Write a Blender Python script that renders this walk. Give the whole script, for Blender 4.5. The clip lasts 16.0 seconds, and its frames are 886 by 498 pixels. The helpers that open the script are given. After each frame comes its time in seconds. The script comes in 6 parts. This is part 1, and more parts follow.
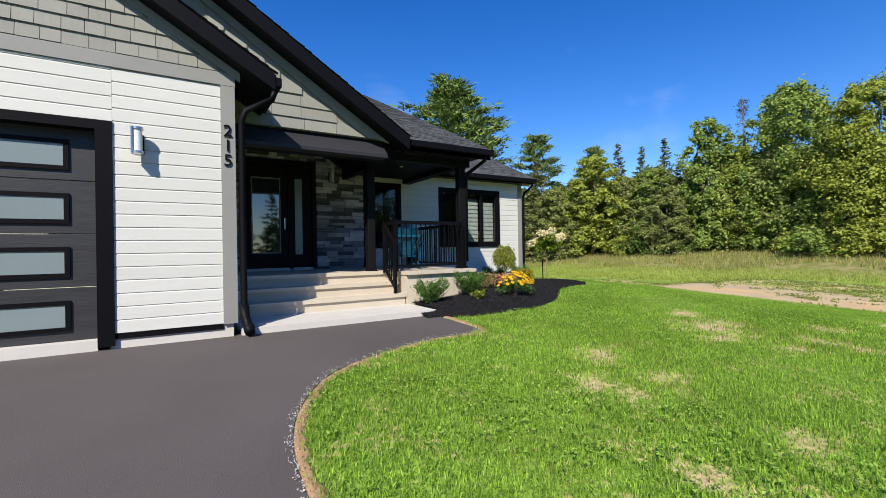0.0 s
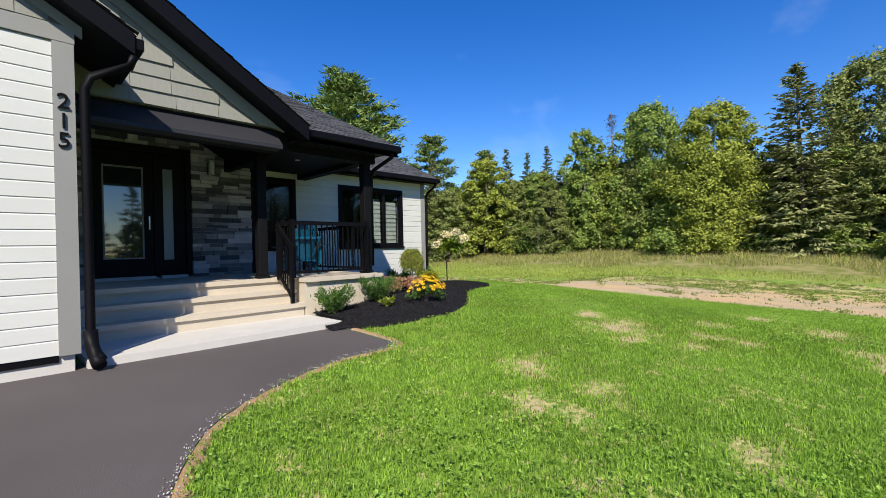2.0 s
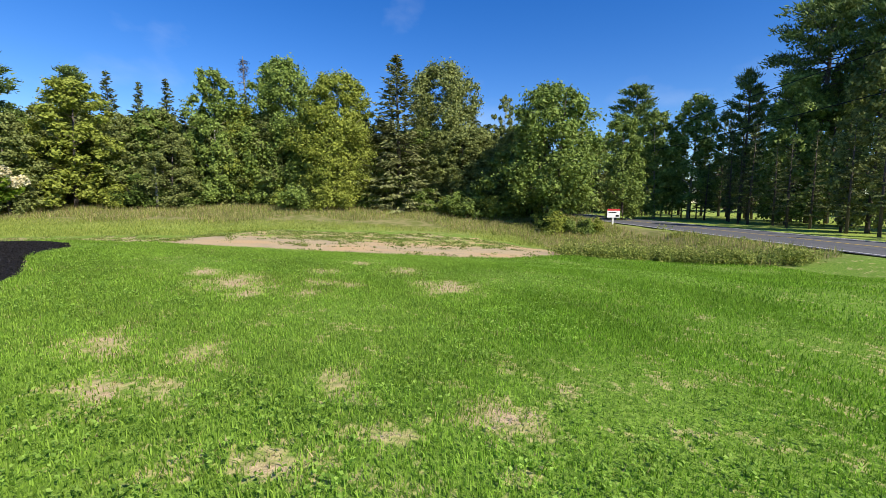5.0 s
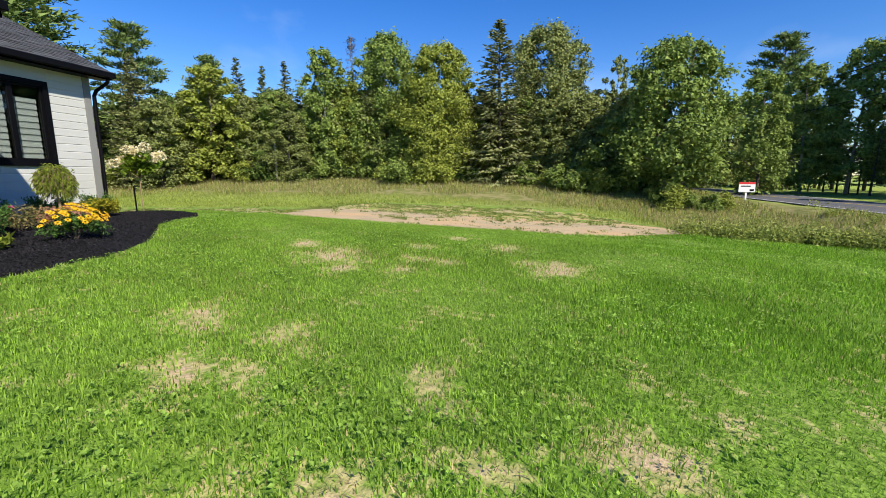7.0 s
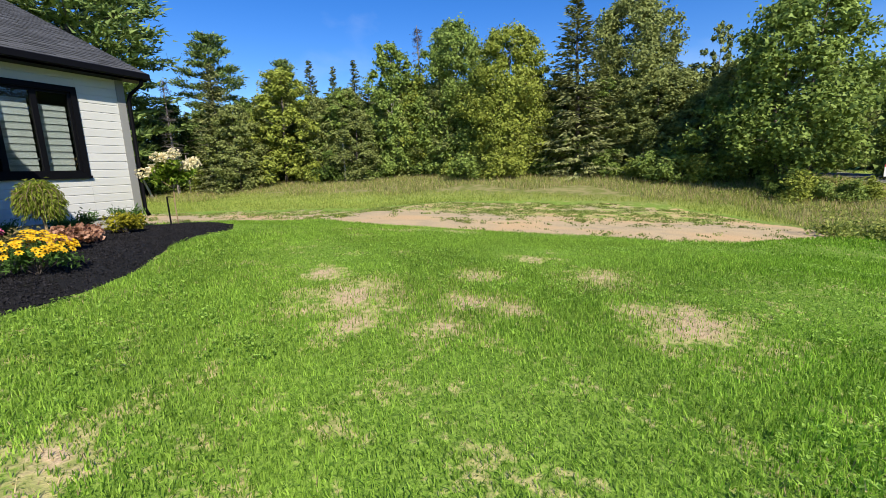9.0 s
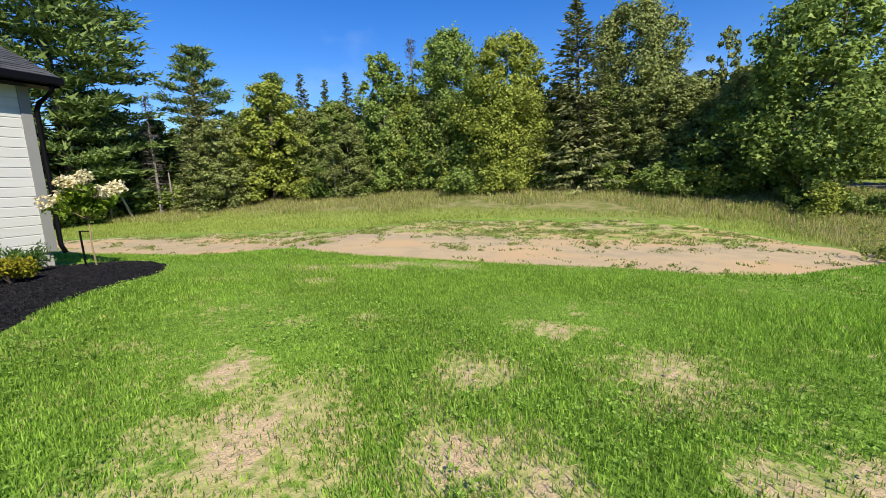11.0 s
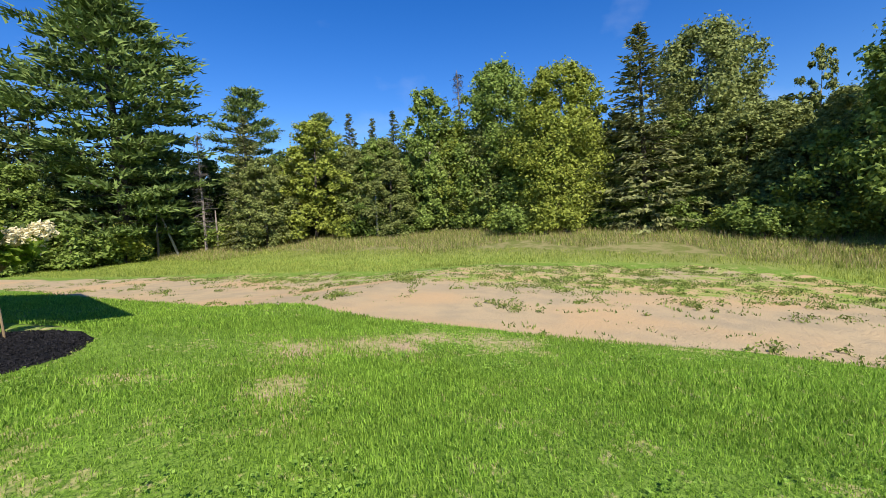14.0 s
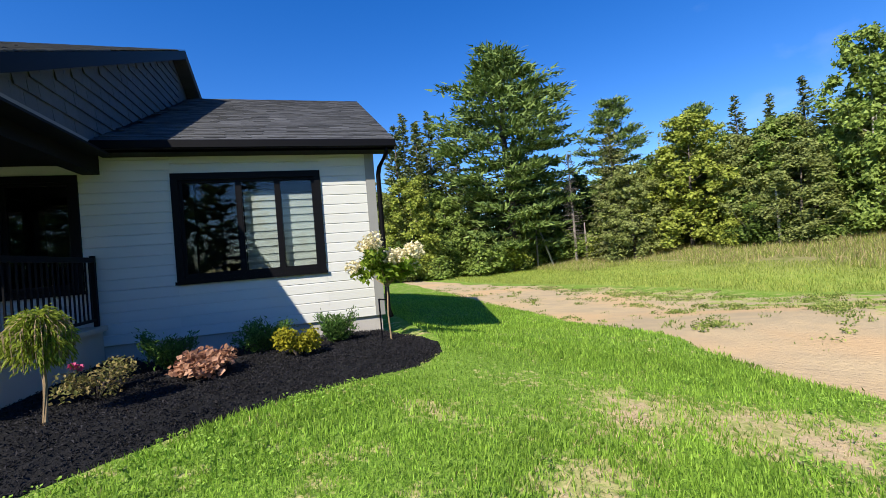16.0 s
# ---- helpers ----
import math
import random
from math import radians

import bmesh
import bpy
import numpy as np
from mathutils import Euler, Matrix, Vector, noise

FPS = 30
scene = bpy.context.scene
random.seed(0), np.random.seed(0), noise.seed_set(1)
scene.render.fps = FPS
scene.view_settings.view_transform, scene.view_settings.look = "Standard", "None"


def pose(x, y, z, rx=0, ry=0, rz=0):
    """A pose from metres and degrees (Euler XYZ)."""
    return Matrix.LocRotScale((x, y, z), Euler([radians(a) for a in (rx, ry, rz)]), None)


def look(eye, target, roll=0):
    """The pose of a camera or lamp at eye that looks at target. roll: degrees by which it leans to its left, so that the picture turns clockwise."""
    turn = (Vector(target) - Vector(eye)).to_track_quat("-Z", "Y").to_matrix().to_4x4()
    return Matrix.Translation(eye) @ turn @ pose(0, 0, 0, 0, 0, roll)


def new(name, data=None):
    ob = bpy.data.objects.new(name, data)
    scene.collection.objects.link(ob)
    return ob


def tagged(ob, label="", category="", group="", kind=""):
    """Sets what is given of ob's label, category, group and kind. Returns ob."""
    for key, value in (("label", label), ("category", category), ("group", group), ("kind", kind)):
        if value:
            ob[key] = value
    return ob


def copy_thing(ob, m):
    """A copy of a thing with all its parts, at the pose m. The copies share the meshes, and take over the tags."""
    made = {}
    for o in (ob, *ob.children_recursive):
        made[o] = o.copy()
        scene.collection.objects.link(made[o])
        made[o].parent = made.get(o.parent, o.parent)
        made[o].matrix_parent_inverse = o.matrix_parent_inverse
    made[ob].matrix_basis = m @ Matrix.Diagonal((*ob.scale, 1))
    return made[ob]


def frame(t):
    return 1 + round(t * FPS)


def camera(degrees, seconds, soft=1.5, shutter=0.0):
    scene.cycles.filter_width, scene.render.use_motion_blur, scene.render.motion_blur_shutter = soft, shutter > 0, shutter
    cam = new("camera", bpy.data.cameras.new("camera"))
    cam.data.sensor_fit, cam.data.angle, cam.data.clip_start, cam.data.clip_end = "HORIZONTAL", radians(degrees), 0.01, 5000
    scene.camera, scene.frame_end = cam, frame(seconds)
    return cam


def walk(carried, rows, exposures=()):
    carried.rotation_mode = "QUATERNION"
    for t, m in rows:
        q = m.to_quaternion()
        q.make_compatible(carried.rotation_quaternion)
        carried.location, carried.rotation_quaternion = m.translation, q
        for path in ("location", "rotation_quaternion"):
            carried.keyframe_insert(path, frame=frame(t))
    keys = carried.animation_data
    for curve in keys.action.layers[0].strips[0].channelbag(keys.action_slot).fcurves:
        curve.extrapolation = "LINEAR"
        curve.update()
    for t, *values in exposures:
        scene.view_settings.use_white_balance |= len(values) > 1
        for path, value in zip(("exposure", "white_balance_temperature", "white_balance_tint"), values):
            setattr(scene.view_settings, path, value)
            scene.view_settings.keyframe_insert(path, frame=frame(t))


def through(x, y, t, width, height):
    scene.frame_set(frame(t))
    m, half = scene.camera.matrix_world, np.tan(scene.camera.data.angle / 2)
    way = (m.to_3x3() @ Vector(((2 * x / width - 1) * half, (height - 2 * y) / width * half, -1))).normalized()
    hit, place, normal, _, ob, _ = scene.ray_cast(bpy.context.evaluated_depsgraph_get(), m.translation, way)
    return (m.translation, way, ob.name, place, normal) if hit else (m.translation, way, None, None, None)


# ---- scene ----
cam = camera(91.4, 16.0, soft=0.8)
PATH = [
    (0, (0.861, -0.426, 1.201), (1.906, 1.279, 1.208), -1.0),
    (0.5, (0.898, -0.25, 1.245), (1.956, 1.447, 1.256), -2.1),
    (1, (0.881, -0.049, 1.233), (1.941, 1.647, 1.242), -2.0),
    (1.5, (0.855, 0.158, 1.267), (1.957, 1.827, 1.274), -2.0),
    (2, (0.986, 0.199, 1.28), (2.414, 1.599, 1.274), -1.3),
    (2.5, (1.075, 0.067, 1.242), (2.889, 0.908, 1.225), -0.3),
    (3, (1.191, 0.04, 1.225), (3.165, 0.358, 1.167), 0.6),
    (3.5, (1.28, 0.005, 1.218), (3.276, -0.05, 1.102), 1.5),
    (3.7, (1.303, -0.003, 1.216), (3.293, -0.143, 1.076), 1.6),
    (5.8, (1.342, 0.038, 1.203), (3.322, 0.094, 0.921), 0.8),
    (6, (1.385, 0.024, 1.179), (3.363, 0.1, 0.894), 1.6),
    (6.5, (1.58, 0.015, 1.157), (3.54, 0.206, 0.81), 1.4),
    (7, (1.942, 0.141, 1.152), (3.869, 0.552, 0.811), 0.1),
    (7.5, (2.373, 0.199, 1.135), (4.268, 0.759, 0.826), -0.0),
    (8, (2.885, 0.285, 1.156), (4.725, 0.97, 0.772), -1.5),
    (8.2, (3.077, 0.324, 1.163), (4.904, 1.052, 0.798), -1.7),
    (10.3, (5.187, 0.77, 1.365), (7.019, 1.49, 1.011), -2.6),
    (10.5, (5.357, 0.835, 1.34), (7.191, 1.556, 0.996), -2.8),
    (11, (5.757, 0.997, 1.396), (7.594, 1.724, 1.087), -2.7),
    (11.5, (6.188, 1.076, 1.435), (8.03, 1.82, 1.205), -3.5),
    (12, (6.599, 1.226, 1.41), (8.438, 1.986, 1.202), -4.0),
    (12.5, (7.018, 1.353, 1.381), (8.852, 2.12, 1.162), -3.8),
    (13, (7.465, 1.522, 1.392), (9.293, 2.297, 1.156), -3.9),
    (13.5, (7.806, 1.709, 1.428), (9.629, 2.5, 1.203), -0.6),
    (14, (8.156, 1.903, 1.439), (9.924, 2.829, 1.31), -2.6),
    (14.5, (8.471, 2.117, 1.432), (10.12, 3.244, 1.335), -4.3),
    (15, (8.739, 2.337, 1.513), (10.222, 3.677, 1.446), -4.2),
    (15.5, (9.047, 2.496, 1.501), (10.168, 4.152, 1.47), -4.8),
    (16, (9.325, 2.686, 1.461), (9.871, 4.61, 1.482), -4.6),
]
walk(cam, [(t, look(*row)) for t, *row in PATH], [(0.0, 0.77), (2.0, 0.78), (3.5, 0.67), (8.0, 0.74), (11.5, 0.71), (13.5, 0.68), (15.0, 0.74), (16.0, 0.92)])

# ---- daylight ----
SUN = Vector((0.96, 1.0, -1.25)).normalized()
world = bpy.data.worlds.new("sky")
scene.world = world
world.use_nodes = True
wn, wl = world.node_tree.nodes, world.node_tree.links
sky = wn.new("ShaderNodeTexSky")
sky.sky_type, sky.sun_disc = "NISHITA", False
sky.sun_elevation = math.asin(-SUN.z)
sky.sun_rotation = math.atan2(-SUN.x, -SUN.y)
sky.air_density, sky.dust_density, sky.ozone_density = 1.0, 0.1, 4.0
hue = wn.new("ShaderNodeHueSaturation")
hue.inputs["Saturation"].default_value = 1.35
hue.inputs["Hue"].default_value = 0.515
hue.inputs["Value"].default_value = 1.25
wl.new(sky.outputs[0], hue.inputs["Color"])
# one faint veil of cirrus
tc = wn.new("ShaderNodeTexCoord")
mp = wn.new("ShaderNodeMapping")
mp.inputs["Scale"].default_value = (1.2, 3.0, 5.0)
mp.inputs["Rotation"].default_value = (0.3, 0.2, 0.6)
cn = wn.new("ShaderNodeTexNoise")
cn.inputs["Scale"].default_value, cn.inputs["Detail"].default_value = 1.3, 7
cr = wn.new("ShaderNodeValToRGB")
cr.color_ramp.elements[0].position, cr.color_ramp.elements[1].position = 0.58, 0.95
cr.color_ramp.elements[1].color = (0.35, 0.35, 0.35, 1)
cm = wn.new("ShaderNodeMix")
cm.data_type = "RGBA"
cm.inputs[7].default_value = (7.0, 7.6, 8.6, 1)
wl.new(tc.outputs["Generated"], mp.inputs["Vector"])
wl.new(mp.outputs[0], cn.inputs["Vector"])
wl.new(cn.outputs["Fac"], cr.inputs[0])
wl.new(cr.outputs[0], cm.inputs[0])
wl.new(hue.outputs[0], cm.inputs[6])
bg = wn["Background"]
bg.inputs["Strength"].default_value = 0.082
wl.new(cm.outputs[2], bg.inputs["Color"])
sun_data = bpy.data.lights.new("sun", "SUN")
sun_data.energy, sun_data.angle, sun_data.color = 3.9, radians(0.53), (1.0, 0.92, 0.79)
sun = new("sun", sun_data)
sun.matrix_world = look(-60 * SUN, (0, 0, 0))


# ---- helpers of this scene ----
def part(name, bm, mat, parent=None, label="", smooth=False, bevel=0.0):
    if bevel:
        bmesh.ops.bevel(bm, geom=bm.edges[:], offset=bevel, segments=1, affect="EDGES", clamp_overlap=True)
    me = bpy.data.meshes.new(name)
    bm.to_mesh(me)
    bm.free()
    me.materials.append(mat)
    if smooth:
        me.shade_smooth()
    ob = new(name, me)
    hang(ob, parent)
    return tagged(ob, label=label)


def hang(ob, parent):
    if parent:
        ob.parent = parent
        chain = [parent] + ([parent.parent] if parent.parent else [])
        m = Matrix()
        for p in reversed(chain):
            m = m @ p.matrix_parent_inverse @ p.matrix_basis
        ob.matrix_parent_inverse = m.inverted()


def thing(name, loc, label, category, group="", kind=""):
    ob = new(name)
    ob.empty_display_size = 0.1
    ob.matrix_basis = Matrix.Translation(loc)
    return tagged(ob, label, category, group, kind)


def setting(name, bm, mat, label, category="", smooth=False):
    return tagged(part(name, bm, mat, None, label, smooth), category=category or name.split("_")[0], kind="structure")


def box(bm, x0, x1, y0, y1, z0, z1):
    v = [bm.verts.new(p) for p in ((x0, y0, z0), (x1, y0, z0), (x1, y1, z0), (x0, y1, z0), (x0, y0, z1), (x1, y0, z1), (x1, y1, z1), (x0, y1, z1))]
    for f in ((3, 2, 1, 0), (4, 5, 6, 7), (0, 1, 5, 4), (1, 2, 6, 5), (2, 3, 7, 6), (3, 0, 4, 7)):
        bm.faces.new([v[i] for i in f])
    return bm


def boxes(*dims):
    bm = bmesh.new()
    for d in dims:
        box(bm, *d)
    return bm


def prism(bm, pts, along):
    """A polygon pushed along a vector into a solid."""
    a = [bm.verts.new(p) for p in pts]
    b = [bm.verts.new(Vector(p) + Vector(along)) for p in pts]
    bm.faces.new(a[::-1])
    bm.faces.new(b)
    n = len(a)
    for i in range(n):
        bm.faces.new((a[i], a[(i + 1) % n], b[(i + 1) % n], b[i]))
    bmesh.ops.recalc_face_normals(bm, faces=bm.faces[:])
    return bm


def tube(bm, pts, radii, sides=8):
    """A round bar through the points, with a radius at each."""
    rings = []
    for i, p in enumerate(pts):
        p = Vector(p)
        d = (Vector(pts[min(i + 1, len(pts) - 1)]) - Vector(pts[max(i - 1, 0)])).normalized()
        u = d.orthogonal().normalized()
        w = d.cross(u)
        r = radii[i] if hasattr(radii, "__len__") else radii
        rings.append([bm.verts.new(p + r * (math.cos(a) * u + math.sin(a) * w)) for a in (2 * math.pi * k / sides for k in range(sides))])
    for i in range(1, len(rings)):
        A, B = rings[i - 1], rings[i]
        # match the rings' starts, so that bends do not twist
        s = min(range(sides), key=lambda k: (B[k].co - A[0].co).length)
        B = B[s:] + B[:s]
        rings[i] = B
        for k in range(sides):
            bm.faces.new((A[k], A[(k + 1) % sides], B[(k + 1) % sides], B[k]))
    bm.faces.new(rings[0][::-1])
    bm.faces.new(rings[-1])
    return bm


def bar(bm, a, b, w, d):
    """A straight bar of square section from a to b."""
    a, b = Vector(a), Vector(b)
    m = (b - a).to_track_quat("Z", "Y").to_matrix()
    u, v = m @ Vector((w / 2, 0, 0)), m @ Vector((0, d / 2, 0))
    return prism(bm, [a - u - v, a + u - v, a + u + v, a - u + v], b - a)


def smooth_step(a, b, x):
    x = np.clip((x - a) / (b - a), 0, 1)
    return x * x * (3 - 2 * x)


ROAD_Z = -0.65


def height(x, y):
    """The lie of the land."""
    x, y = np.asarray(x, float), np.asarray(y, float)
    cap = 3.3 + 5.7 * smooth_step(4.2, 8.5, x)
    z = 0.05 * (np.minimum(np.maximum(y, -9), cap) - 2) - 0.45 * smooth_step(9.5, 15, x) - 0.03 * np.clip(x - 14, 0, 12) + 1.05 * smooth_step(26, 38, x)
    z = z - 0.1 * np.clip(y - 8.5, 0, 4) * smooth_step(10.2, 11.8, x) * (1 - smooth_step(20, 30, x))
    z = z - (0.13 * smooth_step(6.3, 8.2, y) + 0.07 * smooth_step(8.2, 10.0, y)) * smooth_step(6.3, 7.0, x) * (1 - smooth_step(10.2, 10.9, x))
    k = smooth_step(-12.2, -15.2, y)
    return z * (1 - k) + (ROAD_Z - 0.06) * k


def ground_z(x, y):
    return float(height(x, y))


# ---- materials ----
def material(name, color, rough=0.6, metal=0.0, vary=0.15, scale=6.0, fine=60.0, bump=0.0, spec=0.5, island=0.0, each=0.0, tint=None, stretch=(1, 1, 1), translucent=0.0):
    """A surface with broad and fine variation of its colour, and relief."""
    m = bpy.data.materials.new(name)
    m.use_nodes = True
    n, l = m.node_tree.nodes, m.node_tree.links
    b = n["Principled BSDF"]
    b.inputs["Roughness"].default_value, b.inputs["Metallic"].default_value = rough, metal
    b.inputs["Specular IOR Level"].default_value = spec
    co = n.new("ShaderNodeTexCoord")
    mp = n.new("ShaderNodeMapping")
    mp.inputs["Scale"].default_value = stretch
    l.new(co.outputs["Object"], mp.inputs["Vector"])
    big, small = n.new("ShaderNodeTexNoise"), n.new("ShaderNodeTexNoise")
    big.inputs["Scale"].default_value, small.inputs["Scale"].default_value = scale, fine
    big.inputs["Detail"].default_value, small.inputs["Detail"].default_value = 4, 6
    for t in (big, small):
        l.new(mp.outputs[0], t.inputs["Vector"])
    add = n.new("ShaderNodeMath")
    add.operation = "ADD"
    l.new(big.outputs["Fac"], add.inputs[0])
    l.new(small.outputs["Fac"], add.inputs[1])
    rng = n.new("ShaderNodeMapRange")
    rng.inputs["From Min"].default_value, rng.inputs["From Max"].default_value = 0.6, 1.4
    rng.inputs["To Min"].default_value, rng.inputs["To Max"].default_value = 1 - vary, 1 + vary
    l.new(add.outputs[0], rng.inputs["Value"])
    last = rng.outputs[0]
    for amount, node in ((island, "ShaderNodeNewGeometry"), (each, "ShaderNodeObjectInfo")):
        if amount:
            src = n.new(node)
            rr = n.new("ShaderNodeMapRange")
            rr.inputs["To Min"].default_value, rr.inputs["To Max"].default_value = 1 - amount, 1 + amount
            l.new(src.outputs["Random Per Island" if island and node.endswith("Geometry") else "Random"], rr.inputs["Value"])
            mu = n.new("ShaderNodeMath")
            mu.operation = "MULTIPLY"
            l.new(last, mu.inputs[0])
            l.new(rr.outputs[0], mu.inputs[1])
            last = mu.outputs[0]
    base = n.new("ShaderNodeMix")
    base.data_type = "RGBA"
    base.inputs[6].default_value = (*color, 1)
    base.inputs[7].default_value = (*(tint or color), 1)
    if tint:
        if island:
            g = n.new("ShaderNodeNewGeometry")
            l.new(g.outputs["Random Per Island"], base.inputs[0])
        elif each:
            g = n.new("ShaderNodeObjectInfo")
            l.new(g.outputs["Random"], base.inputs[0])
        else:
            l.new(big.outputs["Fac"], base.inputs[0])
    sc = n.new("ShaderNodeVectorMath")
    sc.operation = "SCALE"
    l.new(base.outputs[2], sc.inputs[0])
    l.new(last, sc.inputs["Scale"])
    l.new(sc.outputs[0], b.inputs["Base Color"])
    if bump:
        bp = n.new("ShaderNodeBump")
        bp.inputs["Strength"].default_value, bp.inputs["Distance"].default_value = 0.8, bump
        l.new(small.outputs["Fac"], bp.inputs["Height"])
        l.new(bp.outputs[0], b.inputs["Normal"])
    if translucent:
        tr = n.new("ShaderNodeBsdfTranslucent")
        l.new(sc.outputs[0], tr.inputs["Color"])
        mix = n.new("ShaderNodeMixShader")
        mix.inputs[0].default_value = translucent
        l.new(b.outputs[0], mix.inputs[1])
        l.new(tr.outputs[0], mix.inputs[2])
        l.new(mix.outputs[0], n["Material Output"].inputs["Surface"])
    return m


WHITE = material("white_siding", (0.60, 0.605, 0.565), 0.55, vary=0.04, scale=2, fine=90, bump=0.001, each=0.03, stretch=(1, 1, 8))
GREY_TRIM = material("grey_trim", (0.25, 0.25, 0.235), 0.6, vary=0.06, scale=3, fine=80, bump=0.001)
SHAKE = material("grey_shake", (0.25, 0.25, 0.22), 0.7, vary=0.10, scale=5, fine=70, bump=0.003, each=0.08, island=0.0, stretch=(6, 6, 1))
# SHAKE turned dark slate grey, with the main gable end's shade in the colour
SHADED_SHAKE = material("shaded_grey_shake", (0.085, 0.09, 0.095), 0.7, vary=0.12, scale=5, fine=70, bump=0.003, each=0.10, stretch=(6, 6, 1))
BLACK = material("black_metal", (0.0045, 0.0045, 0.006), 0.5, vary=0.15, scale=3, fine=60, spec=0.10)
BLACK_WOOD = material("black_painted_wood", (0.006, 0.006, 0.007), 0.6, vary=0.25, scale=2, fine=60, bump=0.001, stretch=(1, 1, 0.3), spec=0.15)
PENT = material("dark_sheet_metal", (0.028, 0.028, 0.033), 0.5, vary=0.12, scale=2, fine=50, spec=0.3)
DOOR_GREY = material("charcoal_door_panel", (0.028, 0.029, 0.033), 0.5, vary=0.3, scale=3, fine=25, bump=0.002, stretch=(0.25, 1, 5))
SHINGLE = material("asphalt_shingle", (0.075, 0.077, 0.08), 0.9, vary=0.3, scale=4, fine=160, bump=0.004, each=0.25, spec=0.2)
SHINGLE_FAR = material("asphalt_shingle_joined", (0.075, 0.077, 0.08), 0.9, vary=0.3, scale=4, fine=160, bump=0.004, island=0.25, spec=0.2)
STONE = material("ledge_stone", (0.10, 0.10, 0.11), 0.85, vary=0.25, scale=7, fine=50, bump=0.012, each=0.45, tint=(0.42, 0.41, 0.40))
CONCRETE = material("concrete", (0.56, 0.54, 0.50), 0.85, vary=0.08, scale=3, fine=90, bump=0.002)
STEP_CONC = material("tan_concrete", (0.52, 0.46, 0.365), 0.85, vary=0.08, scale=3, fine=90, bump=0.002)
ASPHALT = material("asphalt", (0.094, 0.081, 0.078), 0.85, vary=0.18, scale=0.8, fine=220, bump=0.004, spec=0.3)
ROAD = material("road_asphalt", (0.13, 0.13, 0.13), 0.9, vary=0.12, scale=0.5, fine=120, bump=0.003, spec=0.2)
PAINT = material("road_paint", (0.72, 0.72, 0.68), 0.7, vary=0.1, scale=3, fine=50)
YELLOW_PAINT = material("yellow_road_paint", (0.6, 0.42, 0.06), 0.7, vary=0.1, scale=3, fine=50)
MULCH = material("black_mulch", (0.011, 0.011, 0.012), 0.9, vary=0.5, scale=5, fine=70, bump=0.02, spec=0.2)
MULCH_BIT = material("mulch_chip", (0.019, 0.018, 0.021), 0.85, vary=0.3, island=0.7, spec=0.3)
EDGE_SOIL = material("edge_soil", (0.36, 0.23, 0.13), 0.95, vary=0.2, scale=6, fine=60, bump=0.01, spec=0.1)
GRAVEL = material("grey_gravel", (0.42, 0.41, 0.39), 0.9, vary=0.2, island=0.4)
TEAL = material("teal_plastic", (0.0, 0.075, 0.145), 0.45, vary=0.05)
CHROME = material("brushed_steel", (0.62, 0.62, 0.62), 0.28, metal=1.0, vary=0.05)
WHITE_PLASTIC = material("white_plastic", (0.75, 0.75, 0.75), 0.4, vary=0.04)
BLIND = material("zebra_blind", (0.50, 0.52, 0.50), 0.8, vary=0.03)
BLIND_DARK = material("zebra_blind_sheer", (0.34, 0.36, 0.35), 0.8, vary=0.05)
# near black, so the shade inside the house is in the colour
ROOM = material("dark_painted_room", (0.015, 0.015, 0.017), 0.9, vary=0.1)
RED = material("red_paint", (0.55, 0.03, 0.03), 0.5, vary=0.05)
BARK = material("bark", (0.12, 0.10, 0.085), 0.95, vary=0.4, scale=3, fine=30, bump=0.02, stretch=(3, 3, 0.5), spec=0.1)
BIRCH = material("pale_bark", (0.34, 0.32, 0.28), 0.9, vary=0.35, scale=3, fine=20, bump=0.01, stretch=(0.6, 0.6, 3), spec=0.1)
FOUNDATION = material("parged_foundation", (0.42, 0.40, 0.37), 0.9, vary=0.12, scale=3, fine=60, bump=0.002)
TAN_STEM = material("tan_stem", (0.30, 0.22, 0.13), 0.9, vary=0.2, scale=8, fine=60, spec=0.1)
DEAD = material("dead_wood", (0.24, 0.21, 0.19), 0.95, vary=0.3, scale=3, fine=30, spec=0.1)


def leaf(name, a, b, through=0.35, rough=0.55, spread=0.35):
    return material(name, a, rough, vary=0.25, scale=0.5, fine=3, island=spread, tint=b, translucent=through, spec=0.12)


LEAF = leaf("green_leaves", (0.15, 0.22, 0.04), (0.26, 0.335, 0.08), 0.22, spread=0.25)
LEAF_YELLOW = leaf("yellow_green_leaves", (0.22, 0.27, 0.037), (0.33, 0.365, 0.07), 0.22, spread=0.22)
LEAF_OLIVE = leaf("olive_leaves", (0.165, 0.20, 0.055), (0.27, 0.30, 0.095), 0.22, spread=0.25)
# dark green; on the deep-wood trees it also carries the shade between crowns
LEAF_DARK = leaf("dark_leaves", (0.06, 0.10, 0.02), (0.11, 0.16, 0.03), 0.2)
SPRUCE = leaf("spruce_needles", (0.09, 0.12, 0.04), (0.17, 0.195, 0.07), 0.15, 0.7)
SPRUCE_GREY = leaf("grey_spruce_needles", (0.14, 0.16, 0.06), (0.25, 0.26, 0.10), 0.15, 0.7)
PINE = leaf("pine_needles", (0.095, 0.155, 0.04), (0.19, 0.25, 0.07), 0.15, 0.6)
LARCH = leaf("grey_twigs", (0.09, 0.085, 0.075), (0.12, 0.11, 0.10), 0.05, 0.9)
GRASS = leaf("lawn_blades", (0.205, 0.375, 0.040), (0.335, 0.49, 0.075), 0.5, 0.6, 0.4)
LUSH = leaf("lush_lawn_blades", (0.155, 0.33, 0.026), (0.265, 0.435, 0.047), 0.48, 0.6, 0.4)
